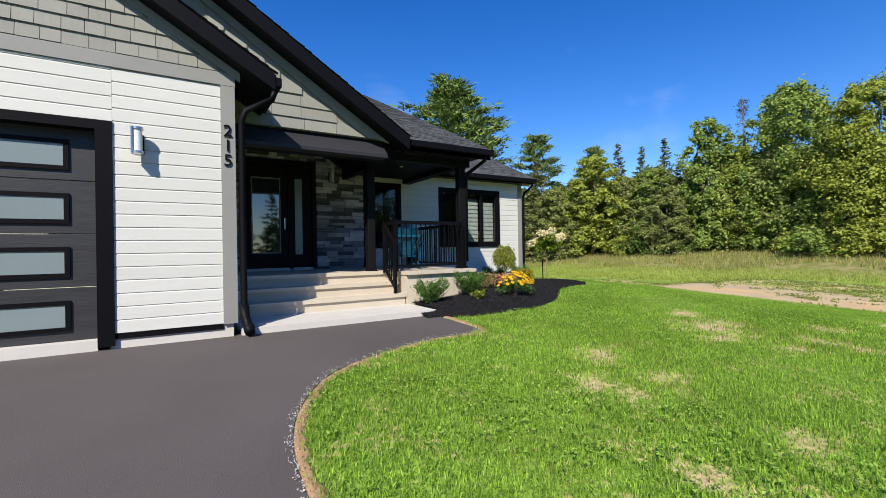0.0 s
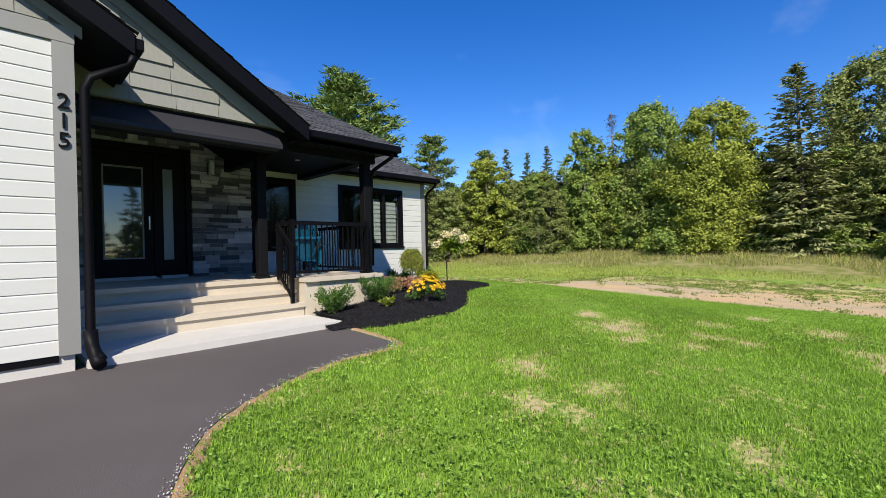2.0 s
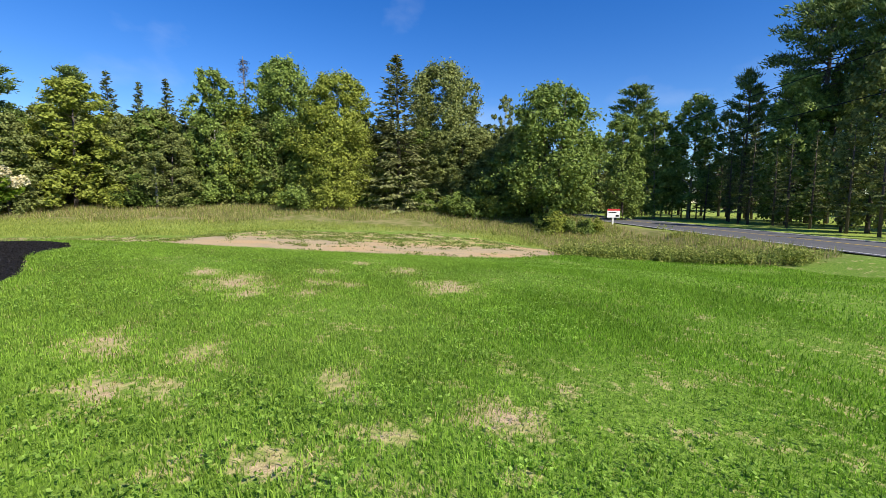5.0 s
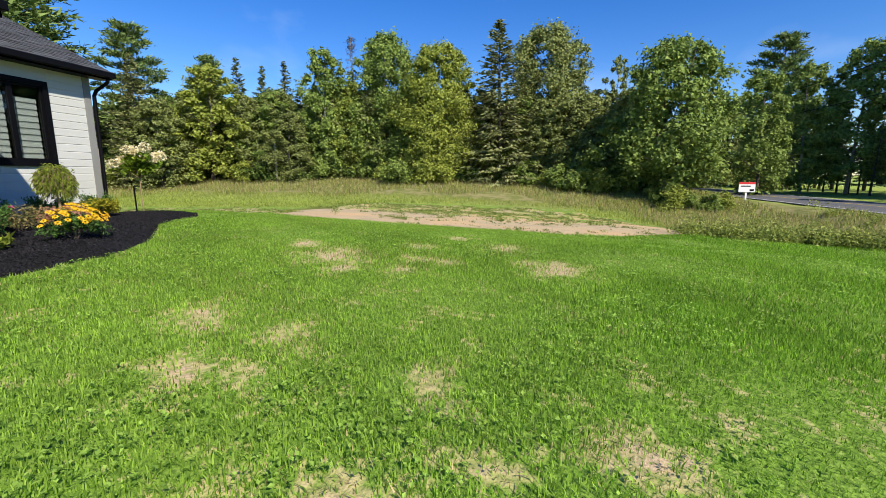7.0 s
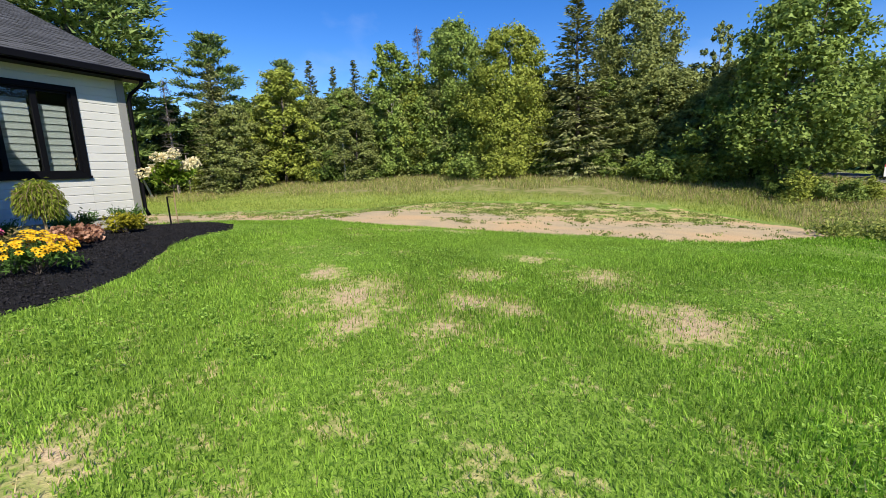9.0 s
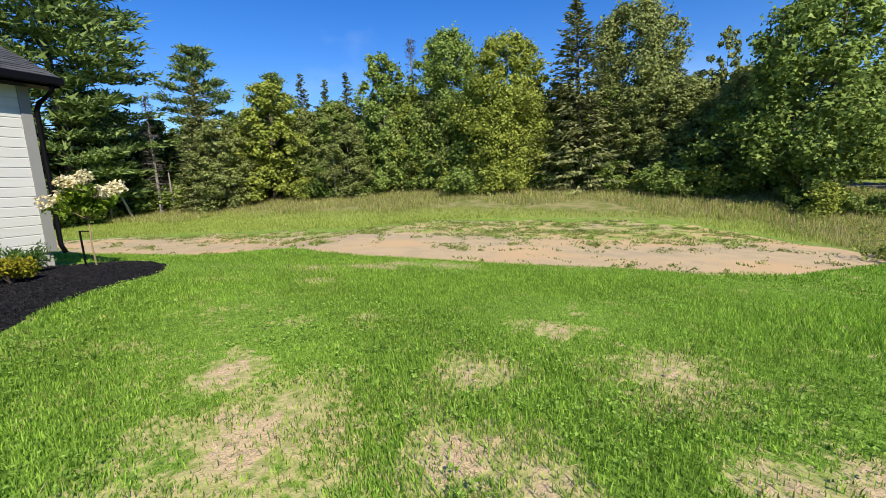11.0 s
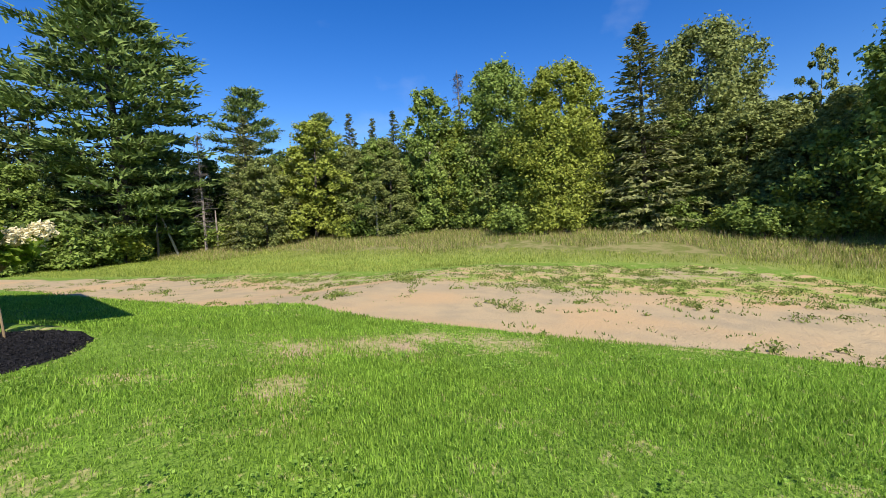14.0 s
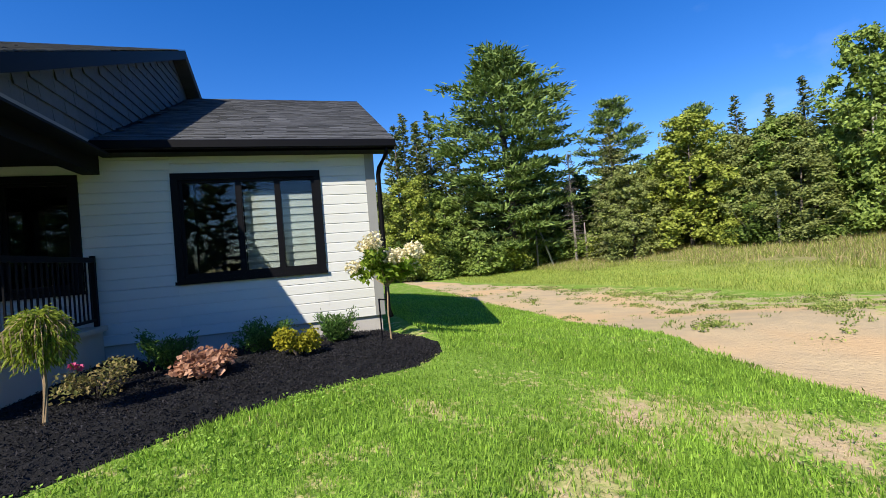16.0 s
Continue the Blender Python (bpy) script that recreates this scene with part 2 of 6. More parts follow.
DRY = leaf("dry_grass", (0.42, 0.33, 0.17), (0.55, 0.44, 0.24), 0.4, 0.8)
WEED = leaf("weed_leaves", (0.23, 0.31, 0.06), (0.40, 0.42, 0.12), 0.45, 0.7)
YEW = leaf("yew_needles", (0.055, 0.13, 0.03), (0.13, 0.23, 0.05), 0.3)
GOLD_LEAF = leaf("gold_leaves", (0.26, 0.27, 0.02), (0.36, 0.32, 0.03), 0.3)
RUST_LEAF = leaf("rust_leaves", (0.32, 0.15, 0.09), (0.5, 0.30, 0.20), 0.35)
WEEP_LEAF = leaf("feathery_leaves", (0.21, 0.28, 0.035), (0.33, 0.38, 0.06), 0.45)
ROSE_LEAF = leaf("rose_leaves", (0.17, 0.20, 0.06), (0.30, 0.23, 0.10), 0.35)
PETAL_YELLOW = leaf("yellow_petals", (0.75, 0.42, 0.01), (0.80, 0.52, 0.03), 0.3)
PETAL_CREAM = leaf("cream_petals", (0.88, 0.82, 0.54), (0.88, 0.77, 0.50), 0.2, spread=0.12)
PETAL_PINK = leaf("pink_petals", (0.65, 0.10, 0.25), (0.7, 0.2, 0.35), 0.3)


def glass_material(name, tint, rough=0.0, clear=0.6):
    m = bpy.data.materials.new(name)
    m.use_nodes = True
    n, l = m.node_tree.nodes, m.node_tree.links
    n.remove(n["Principled BSDF"])
    gl, tr, fr, mix = n.new("ShaderNodeBsdfGlossy"), n.new("ShaderNodeBsdfTransparent"), n.new("ShaderNodeFresnel"), n.new("ShaderNodeMixShader")
    gl.inputs["Roughness"].default_value = rough
    tr.inputs["Color"].default_value = (*tint, 1)
    fr.inputs["IOR"].default_value = clear
    l.new(fr.outputs[0], mix.inputs[0])
    l.new(tr.outputs[0], mix.inputs[1])
    l.new(gl.outputs[0], mix.inputs[2])
    l.new(mix.outputs[0], n["Material Output"].inputs["Surface"])
    return m


GLASS = glass_material("window_glass", (0.75, 0.80, 0.80), 0.0, 1.5)
FROST = material("frosted_glass", (0.20, 0.25, 0.26), 0.3, vary=0.05, scale=1, spec=0.8)
DOOR_GLASS = material("mirror_door_glass", (0.02, 0.03, 0.035), 0.03, vary=0.05, spec=1.0)
DOOR_GLASS.node_tree.nodes["Principled BSDF"].inputs["IOR"].default_value = 1.7
LAMP_GLASS = material("lamp_glass", (0.7, 0.74, 0.74), 0.1, vary=0.02, spec=0.8)


# ---- the land: one sheet to the horizon ----
def VERGE(x):
    """The far verge of the road as y over x."""
    return -24.2 - 0.2 * min(x - 23, 20)


def curve_at(pts, t):
    """The piecewise value of pts, pairs of (t, value)."""
    return np.interp(t, [p[0] for p in pts], [p[1] for p in pts])


# where the dirt track lies: near and far edge as x over y
TRACK_NEAR = [(-6, 19.2), (-5.6, 19.0), (-4, 17.6), (-2.4, 15.9), (-1.1, 15.4), (1.2, 15.0), (2.8, 14.75), (4.5, 14.45), (6.4, 14.2), (8.2, 14.5), (13.5, 15.4), (18, 15.2), (27, 15.3), (60, 15)]
TRACK_FAR = [(-6, 19.3), (-5, 21.0), (-3, 25.6), (-1.7, 27.3), (1, 27.6), (7, 25.5), (10, 23.5), (13.7, 22.5), (17.6, 22.0), (22, 20.8), (30, 17.8), (60, 16)]
BARE = [(4.71, 1.93, 0.2), (4.0, 2.12, 0.18), (4.78, 2.77, 0.24), (4.25, 0.74, 0.15), (4.0, 1.73, 0.11), (3.29, 0.86, 0.09), (3.79, -0.39, 0.17), (3.59, 0.28, 0.09), (7.32, 2.74, 0.54), (7.71, -0.13, 0.45), (3.8, -0.45, 0.15), (3.33, 0.83, 0.09), (3.56, 0.22, 0.09), (7.93, 3.56, 0.26), (7.75, 2.87, 0.35), (7.35, 2.85, 0.22), (7.72, 1.79, 0.3), (8.63, 1.88, 0.28), (8.99, 0.61, 0.39), (6.71, 2.4, 0.19), (7.66, 1.24, 0.2), (8.03, 0.19, 0.23), (8.15, -0.19, 0.19), (6.97, 1.71, 0.24), (9.41, 3.32, 0.1), (12.66, 5.08, 0.49), (9.68, 1.48, 0.17), (11.77, 5.73, 0.39), (12.47, 5.19, 0.44), (13.33, 4.94, 0.41), (10.71, 4.85, 0.27), (13.76, 3.91, 0.4)]


DRIVE_EDGE = [(3.2, -8.9), (2.2, -5.0), (1.75, -2.0), (1.5, 0.0), (1.40, 1.2), (1.40, 1.9), (1.48, 2.48), (1.68, 3.0), (2.1, 3.6), (2.8, 4.05), (3.6, 4.36), (4.22, 4.38), (4.52, 4.6), (4.66, 5.8)]
DRIVE_RIGHT = [(-8.9, 3.2), (-5.0, 2.2), (-2.0, 1.75), (0.0, 1.5), (1.2, 1.4), (1.9, 1.4), (2.48, 1.48), (3.0, 1.68), (3.6, 2.1), (4.05, 2.8), (4.30, 3.5), (4.38, 4.2), (4.6, 4.52), (5.8, 4.66), (6.5, 4.66)]


def masks(x, y):
    """Shares of bare soil, track dirt, meadow and rough weeds at a place."""
    n, f = np.interp(y, [p[0] for p in TRACK_NEAR], [p[1] for p in TRACK_NEAR]), np.interp(y, [p[0] for p in TRACK_FAR], [p[1] for p in TRACK_FAR])
    wob = 0.25 * np.sin(1.7 * y + 0.6 * np.sin(3.1 * y)) + 0.12 * np.sin(5.3 * y + x)
    track = smooth_step(-0.15, 0.15, x - n - 0.3 * wob) * smooth_step(0.6, -0.6, x - f - 2 * wob) * (y > -6)
    solid = smooth_step(5.5, 3.0, x - n + wob)
    bare = np.zeros_like(x)
    for bx, by, r in BARE:
        bare = np.maximum(bare, 1 - np.clip(np.hypot(x - bx, y - by) / (1.75 * r + 0.08), 0, 1))
    meadow = np.maximum(smooth_step(0.3, 2.0, x - f) * (y > -6), smooth_step(-4.5, -7.5, y) * smooth_step(17, 20, x))
    rough = np.maximum(smooth_step(-10.8, -12.2, y + 0.4 * wob), smooth_step(26.5, 31, x)) * smooth_step(-16.0, -14.6, y)
    rough = rough * smooth_step(15.8, 17.8, x)
    rough = np.maximum(rough, smooth_step(-4.0, -6.5, y) * smooth_step(17.5, 20.5, x) * smooth_step(-16.0, -14.6, y))
    return np.clip(bare, 0, 1), track, solid, meadow, rough


def land_material():
    m = bpy.data.materials.new("land")
    m.use_nodes = True
    n, l = m.node_tree.nodes, m.node_tree.links
    b = n["Principled BSDF"]
    b.inputs["Roughness"].default_value, b.inputs["Specular IOR Level"].default_value = 0.95, 0.1
    co = n.new("ShaderNodeTexCoord")

    def noise_at(scale, detail=5):
        t = n.new("ShaderNodeTexNoise")
        t.inputs["Scale"].default_value, t.inputs["Detail"].default_value = scale, detail
        l.new(co.outputs["Object"], t.inputs["Vector"])
        return t.outputs["Fac"]

    def mixed(fac, a, c):
        x = n.new("ShaderNodeMix")
        x.data_type = "RGBA"
        for i, v in ((0, fac), (6, a), (7, c)):
            if hasattr(v, "is_linked"):
                l.new(v, x.inputs[i])
            else:
                x.inputs[i].default_value = (*v, 1) if isinstance(v, tuple) else v
        return x.outputs[2]

    def ramp(v, lo, hi):
        r = n.new("ShaderNodeMapRange")
        r.interpolation_type = "SMOOTHSTEP"
        r.inputs["From Min"].default_value, r.inputs["From Max"].default_value = lo, hi
        l.new(v, r.inputs["Value"])
        return r.outputs[0]

    def sums(a, c, k=1.0):
        x = n.new("ShaderNodeMath")
        x.operation = "MULTIPLY_ADD"
        l.new(c, x.inputs[0])
        x.inputs[1].default_value = k
        l.new(a, x.inputs[2])
        return x.outputs[0]

    def attr(name):
        a = n.new("ShaderNodeAttribute")
        a.attribute_name = name
        return a.outputs["Fac"]

    mid, fine, big, grain = noise_at(1.6), noise_at(14, 8), noise_at(0.25), noise_at(90, 4)
    lawn = mixed(ramp(fine, 0.35, 0.65), (0.13, 0.235, 0.025), (0.21, 0.33, 0.05))
    lawn = mixed(ramp(grain, 0.45, 0.62), lawn, (0.25, 0.38, 0.06))
    lawn = mixed(ramp(noise_at(45, 3), 0.5, 0.62), lawn, (0.10, 0.18, 0.025))
    soil = mixed(ramp(grain, 0.3, 0.7), (0.44, 0.32, 0.18), (0.62, 0.48, 0.29))
    straw = mixed(ramp(fine, 0.3, 0.7), (0.28, 0.31, 0.09), (0.48, 0.43, 0.18))
    patchy = noise_at(2.6, 9)
    bare = sums(patchy, fine, 0.6)
    bare = sums(bare, attr("bare"), 0.37)
    col = mixed(ramp(bare, 0.86, 1.0), lawn, straw)
    col = mixed(ramp(bare, 1.02, 1.22), col, soil)
    meadow = mixed(ramp(mid, 0.35, 0.65), (0.26, 0.36, 0.06), (0.40, 0.43, 0.11))
    meadow = mixed(ramp(fine, 0.4, 0.7), meadow, (0.22, 0.33, 0.05))
    col = mixed(attr("meadow"), col, meadow)
    col = mixed(attr("rough"), col, mixed(ramp(mid, 0.4, 0.6), (0.28, 0.25, 0.11), (0.17, 0.19, 0.05)))
    tan = mixed(ramp(mid, 0.35, 0.65), (0.53, 0.405, 0.235), (0.44, 0.35, 0.215))
    tan = mixed(ramp(big, 0.45, 0.65), tan, (0.59, 0.405, 0.215))
    tan = mixed(ramp(grain, 0.5, 0.8), tan, (0.38, 0.30, 0.22))
    patch = sums(attr("solid"), fine, 0.8)
    patch = sums(patch, mid, 1.2)
    tan = mixed(ramp(patch, 0.85, 1.1), meadow, tan)
    edge = sums(attr("track"), fine, 0.5)
    col = mixed(ramp(edge, 0.6, 0.9), col, tan)
    l.new(col, b.inputs["Base Color"])
    bp = n.new("ShaderNodeBump")
    bp.inputs["Strength"].default_value, bp.inputs["Distance"].default_value = 0.9, 0.03
    l.new(sums(fine, grain, 0.3), bp.inputs["Height"])
    l.new(bp.outputs[0], b.inputs["Normal"])
    return m


def graded(lo, hi, fine_lo, fine_hi, step, growth=1.25):
    """Grid lines, fine in the middle and ever wider outward."""
    g = list(np.arange(fine_lo, fine_hi + 1e-6, step))
    s = step
    while g[-1] < hi:
        s *= growth
        g.append(g[-1] + s)
    s = step
    while g[0] > lo:
        s *= growth
        g.insert(0, g[0] - s)
    return np.array(g)


gx, gy = graded(-1500, 1500, -2, 30, 0.16), graded(-1500, 1500, -12, 22, 0.16)
GX, GY = np.meshgrid(gx, gy, indexing="ij")
GZ = height(GX, GY)
GZ = GZ + 0.02 * np.sin(1.3 * GX + 0.7 * np.sin(0.9 * GY)) * np.sin(1.1 * GY) * smooth_step(5.0, 7.0, np.hypot(GX - 1, GY - 5))
GZ = GZ - 0.05 * ((GX < np.interp(GY, [p[0] for p in DRIVE_RIGHT], [p[1] for p in DRIVE_RIGHT]) - 0.2) & (GY > -9) & (GY < 6.4)) - 0.06 * (np.abs(GY + 19) < 2.7)
nx, ny = GX.shape
ids = np.arange(nx * ny).reshape(nx, ny)
quads = np.stack([ids[:-1, :-1], ids[1:, :-1], ids[1:, 1:], ids[:-1, 1:]], -1).reshape(-1, 4)
me = bpy.data.meshes.new("ground")
me.from_pydata(np.stack([GX, GY, GZ], -1).reshape(-1, 3).tolist(), [], quads.tolist())
for name, value in zip(("bare", "track", "solid", "meadow", "rough"), masks(GX.ravel(), GY.ravel())):
    me.attributes.new(name, "FLOAT", "POINT").data.foreach_set("value", value.astype(np.float32))
me.materials.append(land_material())
me.shade_smooth()
tagged(new("ground", me), "green lawn with dry patches, dirt track and meadow beyond", "ground", kind="structure")

# driveway: asphalt with a curved edge, a little above the soil
def rounded(pts, n=6):
    """Points along a smooth curve through pts."""
    out = []
    p = [np.array(q, float) for q in pts]
    p = [2 * p[0] - p[1]] + p + [2 * p[-1] - p[-2]]
    for i in range(1, len(p) - 2):
        for k in range(n):
            t = k / n
            out.append(0.5 * (2 * p[i] + (p[i + 1] - p[i - 1]) * t + (2 * p[i - 1] - 5 * p[i] + 4 * p[i + 1] - p[i + 2]) * t * t + (3 * p[i] - p[i - 1] - 3 * p[i + 1] + p[i + 2]) * t ** 3))
    out.append(p[-2])
    return [tuple(q) for q in out]


edge = rounded(DRIVE_EDGE)
bm = bmesh.new()
levels = sorted({round(float(p[1]), 3) for p in edge} | {6.2, 6.5} | {round(-8.9 + 0.4 * k, 3) for k in range(34)})
right_pts = sorted((float(p[1]), float(p[0])) for p in edge)
rows = []
for y in levels:
    xr = float(curve_at(right_pts, y)) if y < 4.3 else float(curve_at(DRIVE_RIGHT, y))
    z = ground_z(1.0, y) + 0.014
    rows.append([bm.verts.new(p) for p in ((-12, y, z), (-1, y, z), (xr - 0.15, y, z), (xr, y, z - 0.006), (xr + 0.01, y, z - 0.08))])
for A, B in zip(rows, rows[1:]):
    for j in range(4):
        bm.faces.new((A[j], A[j + 1], B[j + 1], B[j]))
setting("driveway", bm, ASPHALT, "smooth dark grey asphalt driveway with a curved edge", "driveway")


def ribbon(pts, inner, outer, dz, n=3):
    """A strip along a line on the land, from inner to outer metres to its right."""
    bm = bmesh.new()
    rows = []
    for i, p in enumerate(pts):
        a, b = np.array(pts[max(i - 1, 0)]), np.array(pts[min(i + 1, len(pts) - 1)])
        d = (b - a) / np.linalg.norm(b - a)
        w = np.array([d[1], -d[0]])
        k = 1 + 0.25 * math.sin(3.1 * i) + 0.15 * math.sin(1.3 * i)
        row = []
        for j in range(n + 1):
            q = np.array(p) + w * (inner + (outer * k - inner) * j / n)
            row.append(bm.verts.new((q[0], q[1], ground_z(*q) + dz - (0.03 if j in (0, n) else 0))))
        rows.append(row)
    for A, B in zip(rows, rows[1:]):
        for j in range(n):
            bm.faces.new((A[j], A[j + 1], B[j + 1], B[j]))
    bmesh.ops.recalc_face_normals(bm, faces=bm.faces[:])
    return bm


setting("lawn_border_soil", ribbon(edge[18:], -0.01, 0.10, 0.018), EDGE_SOIL, "strip of bare tan soil beside the driveway", "soil")

# planting bed of black mulch
BED_FRONT = rounded([(4.62, 5.85), (4.95, 5.5), (5.5, 5.27), (6.2, 5.2), (7.1, 5.6), (7.9, 6.25), (8.6, 6.9), (9.4, 7.25), (10.3, 7.6), (10.72, 7.98), (10.78, 8.4)], 5)


def bed_range(x):
    lo = curve_at(BED_FRONT, x)
    hi = 6.08 if x < 4.76 else 7.2 if x < 6.3 else (10.2 if x < 10.2 else 10.2 - (x - 10.2) / 0.58 * 1.75)
    return float(lo), float(max(hi, lo + 0.01))


def bed_z(x, y):
    lo, hi = bed_range(x)
    return ground_z(x, y) + 0.01 + 0.10 * float(smooth_step(0, 0.5, y - lo)) * float(smooth_step(10.8, 10.2, x))


bm = bmesh.new()
rows = []
for x in np.linspace(4.62, 10.78, 90):
    lo, hi = bed_range(x)
    rows.append([bm.verts.new((x, y, bed_z(x, y) + 0.012 * random.uniform(-1, 1) * (0 < k < 40) - (0.04 if k in (0, 40) else 0))) for k, y in enumerate(np.linspace(lo, hi, 41))])
for A, B in zip(rows, rows[1:]):
    for j in range(40):
        bm.faces.new((A[j], B[j], B[j + 1], A[j + 1]))
setting("planting_bed", bm, MULCH, "planting bed of shredded black mulch along the house", "mulch bed")

# road
bm = bmesh.new()
xs = list(np.linspace(-200, 260, 93))
rows = []
for x in xs:
    mid = -19.0 - 0.00045 * max(0, x - 30) ** 2
    rows.append([bm.verts.new((x, mid + w, ROAD_Z + 0.03 * (1 - abs(w) / 3.1))) for w in (-3.1, -1.5, 0, 1.5, 3.1)])
for A, B in zip(rows, rows[1:]):
    for j in range(4):
        bm.faces.new((A[j], B[j], B[j + 1], A[j + 1]))
road = setting("road", bm, ROAD, "grey asphalt country road with white edge lines", "road")
for w, mat, label in ((2.82, PAINT, "white edge line"), (-2.82, PAINT, "white edge line"), (0.0, YELLOW_PAINT, "yellow centre line")):
    bm = bmesh.new()
    rows = []
    for x in xs:
        mid = -19.0 - 0.00045 * max(0, x - 30) ** 2
        z = ROAD_Z + 0.03 * (1 - abs(w) / 3.1) + 0.006
        rows.append([bm.verts.new((x, mid + w - 0.06, z)), bm.verts.new((x, mid + w + 0.06, z))])
    for A, B in zip(rows, rows[1:]):
        bm.faces.new((A[0], B[0], B[1], A[1]))
    part("edge_line", bm, mat, road, label)

# ---- the house ----
COURSE = 0.161


def plank_course(x0, x1, z, y, h=COURSE, lap=0.018):
    """One lapped siding plank facing the road, thicker at its lower edge."""
    bm = bmesh.new()
    prism(bm, [(x0, y - 0.007, z), (x0, y - 0.005, z + h * 0.86), (x0, y + 0.008, z + h), (x0, y + 0.024, z + h), (x0, y + 0.024, z), (x0, y - 0.002, z - 0.004)], (x1 - x0, 0, 0))
    return bm


def siding(wall, spans, y):
    """Planks on a wall: spans of (x0, x1, z0, z1)."""
    for x0, x1, z0, z1 in spans:
        z = z0
        while z < z1 - 0.02:
            h = min(COURSE, z1 - z)
            cuts = [x0, x1]
            if x1 - x0 > 3.7:
                cuts.insert(1, x0 + random.uniform(0.3, 0.7) * (x1 - x0))
            for a, b in zip(cuts, cuts[1:]):
                part("plank", plank_course(a + 0.001, b - 0.001, z, y, h), WHITE, wall)
            z += COURSE


def shakes(wall, x0, x1, z0, top_at, y, row=0.17, wide=0.21, facing="y", mat=None):
    """Staggered wall shingles under a sloping top; top_at(x) is its height."""
    z = z0
    k = 0
    while z < max(top_at(x0), top_at(x1), top_at((x0 + x1) / 2)):
        x = x0 - (k % 2) * wide / 2
        while x < x1:
            w = wide * random.uniform(0.8, 1.25)
            a, b = max(x, x0), min(x + w - 0.006, x1)
            x += w
            if b - a < 0.03 or min(top_at(a), top_at(b)) < z + 0.01:
                continue
            ha, hb = min(z + row + 0.02, top_at(a)), min(z + row + 0.02, top_at(b))
            d = random.uniform(0.026, 0.034)
            drop = random.uniform(0, 0.006)
            if facing == "y":
                pts = [(a, y - d, z - drop), (b, y - d, z - drop), (b, y - 0.006, hb), (a, y - 0.006, ha)]
                push = (0, 0.03, 0)
            else:
                pts = [(y + d, a, z - drop), (y + d, b, z - drop), (y + 0.006, b, hb), (y + 0.006, a, ha)]
                push = (-0.03, 0, 0)
            part("shake", prism(bmesh.new(), pts, push), mat or SHAKE, wall)
        z += row
        k += 1


# garage: front wall with a wide sectional door
GY0 = 6.11
garage_wall = setting("wall_garage_front", boxes((-7.0, -4.95, GY0 + 0.02, GY0 + 0.2, 0.25, 3.6), (0.10, 1.50, GY0 + 0.02, GY0 + 0.2, 0.25, 3.6), (-4.95, 0.10, GY0 + 0.02, GY0 + 0.2, 2.78, 3.6)), WHITE, "garage wall of white horizontal lap siding", "wall")
siding(garage_wall, [(0.20, 1.375, 0.27, 3.49), (-4.95, 0.20, 2.82, 3.49), (-7.0, -5.1, 0.27, 3.49)], GY0)
setting("wall_garage_side", boxes((1.36, 1.52, GY0 + 0.2, 9.95, 0.1, 3.6)), WHITE, "side wall of the garage with white siding", "wall")
setting("trim_garage_corner", boxes((1.375, 1.55, GY0 - 0.022, GY0 + 0.1, 0.26, 3.56), (1.50, 1.555, GY0 + 0.1, GY0 + 0.24, 0.26, 3.4)), GREY_TRIM, "grey corner board beside the white siding", "trim")
setting("trim_garage_frieze", boxes((-7.0, 1.555, GY0 - 0.026, GY0 + 0.03, 3.49, 3.66)), GREY_TRIM, "grey frieze board under the gable", "trim")
setting("foundation_garage", boxes((0.15, 1.50, GY0 + 0.025, GY0 + 0.3, -0.1, 0.262), (-7.0, -5.0, GY0 + 0.025, GY0 + 0.3, -0.1, 0.262)), CONCRETE, "pale concrete foundation under the garage wall", "foundation")
setting("trim_garage_flashing", boxes((0.20, 1.375, GY0 + 0.004, GY0 + 0.024, 0.195, 0.262)), BLACK, "black strip below the siding", "trim")
setting("trim_garage_door", boxes((0.035, 0.20, GY0 - 0.03, GY0 + 0.22, 0.12, 2.83), (-5.1, -4.95, GY0 - 0.03, GY0 + 0.22, 0.12, 2.83), (-4.95, 0.035, GY0 - 0.03, GY0 + 0.22, 2.72, 2.83)), BLACK, "black metal casing round the garage door", "trim")
setting("trim_garage_sill", boxes((-4.95, 0.035, GY0 + 0.0, GY0 + 0.3, -0.05, 0.205)), CONCRETE, "concrete sill under the garage door", "sill")
gd = thing("garage_door", (-2.45, GY0 + 0.17, 0.2), "dark charcoal sectional garage door with frosted panes", "garage door")
SECTION = 0.635
for k in range(4):
    z = 0.205 + k * SECTION
    panel = part("section", boxes((-4.94, 0.03, GY0 + 0.15, GY0 + 0.2, z + 0.004, z + SECTION - 0.004)), DOOR_GREY, gd, bevel=0.004)
    for x in (-1.85, -3.55, -4.85):
        for a, b in ((x, x + (1.62 if x > -4 else 1.1)),):
            zz = z + 0.12
            part("pane_frame", boxes((a, b, GY0 + 0.125, GY0 + 0.152, zz, zz + 0.05), (a, b, GY0 + 0.125, GY0 + 0.152, zz + 0.31, zz + 0.36), (a, a + 0.05, GY0 + 0.125, GY0 + 0.152, zz + 0.05, zz + 0.31), (b - 0.05, b, GY0 + 0.125, GY0 + 0.152, zz + 0.05, zz + 0.31)), BLACK, panel, "black pane frame")
            part("pane", boxes((a + 0.05, b - 0.05, GY0 + 0.138, GY0 + 0.147, zz + 0.05, zz + 0.31)), FROST, panel, "frosted glass pane")

# garage gable
PEAK_G, TIP_G, SLOPE_G = -2.4, 2.03, 0.6


def roof_g(x):
    return 3.68 + SLOPE_G * (TIP_G - PEAK_G - abs(x - PEAK_G))


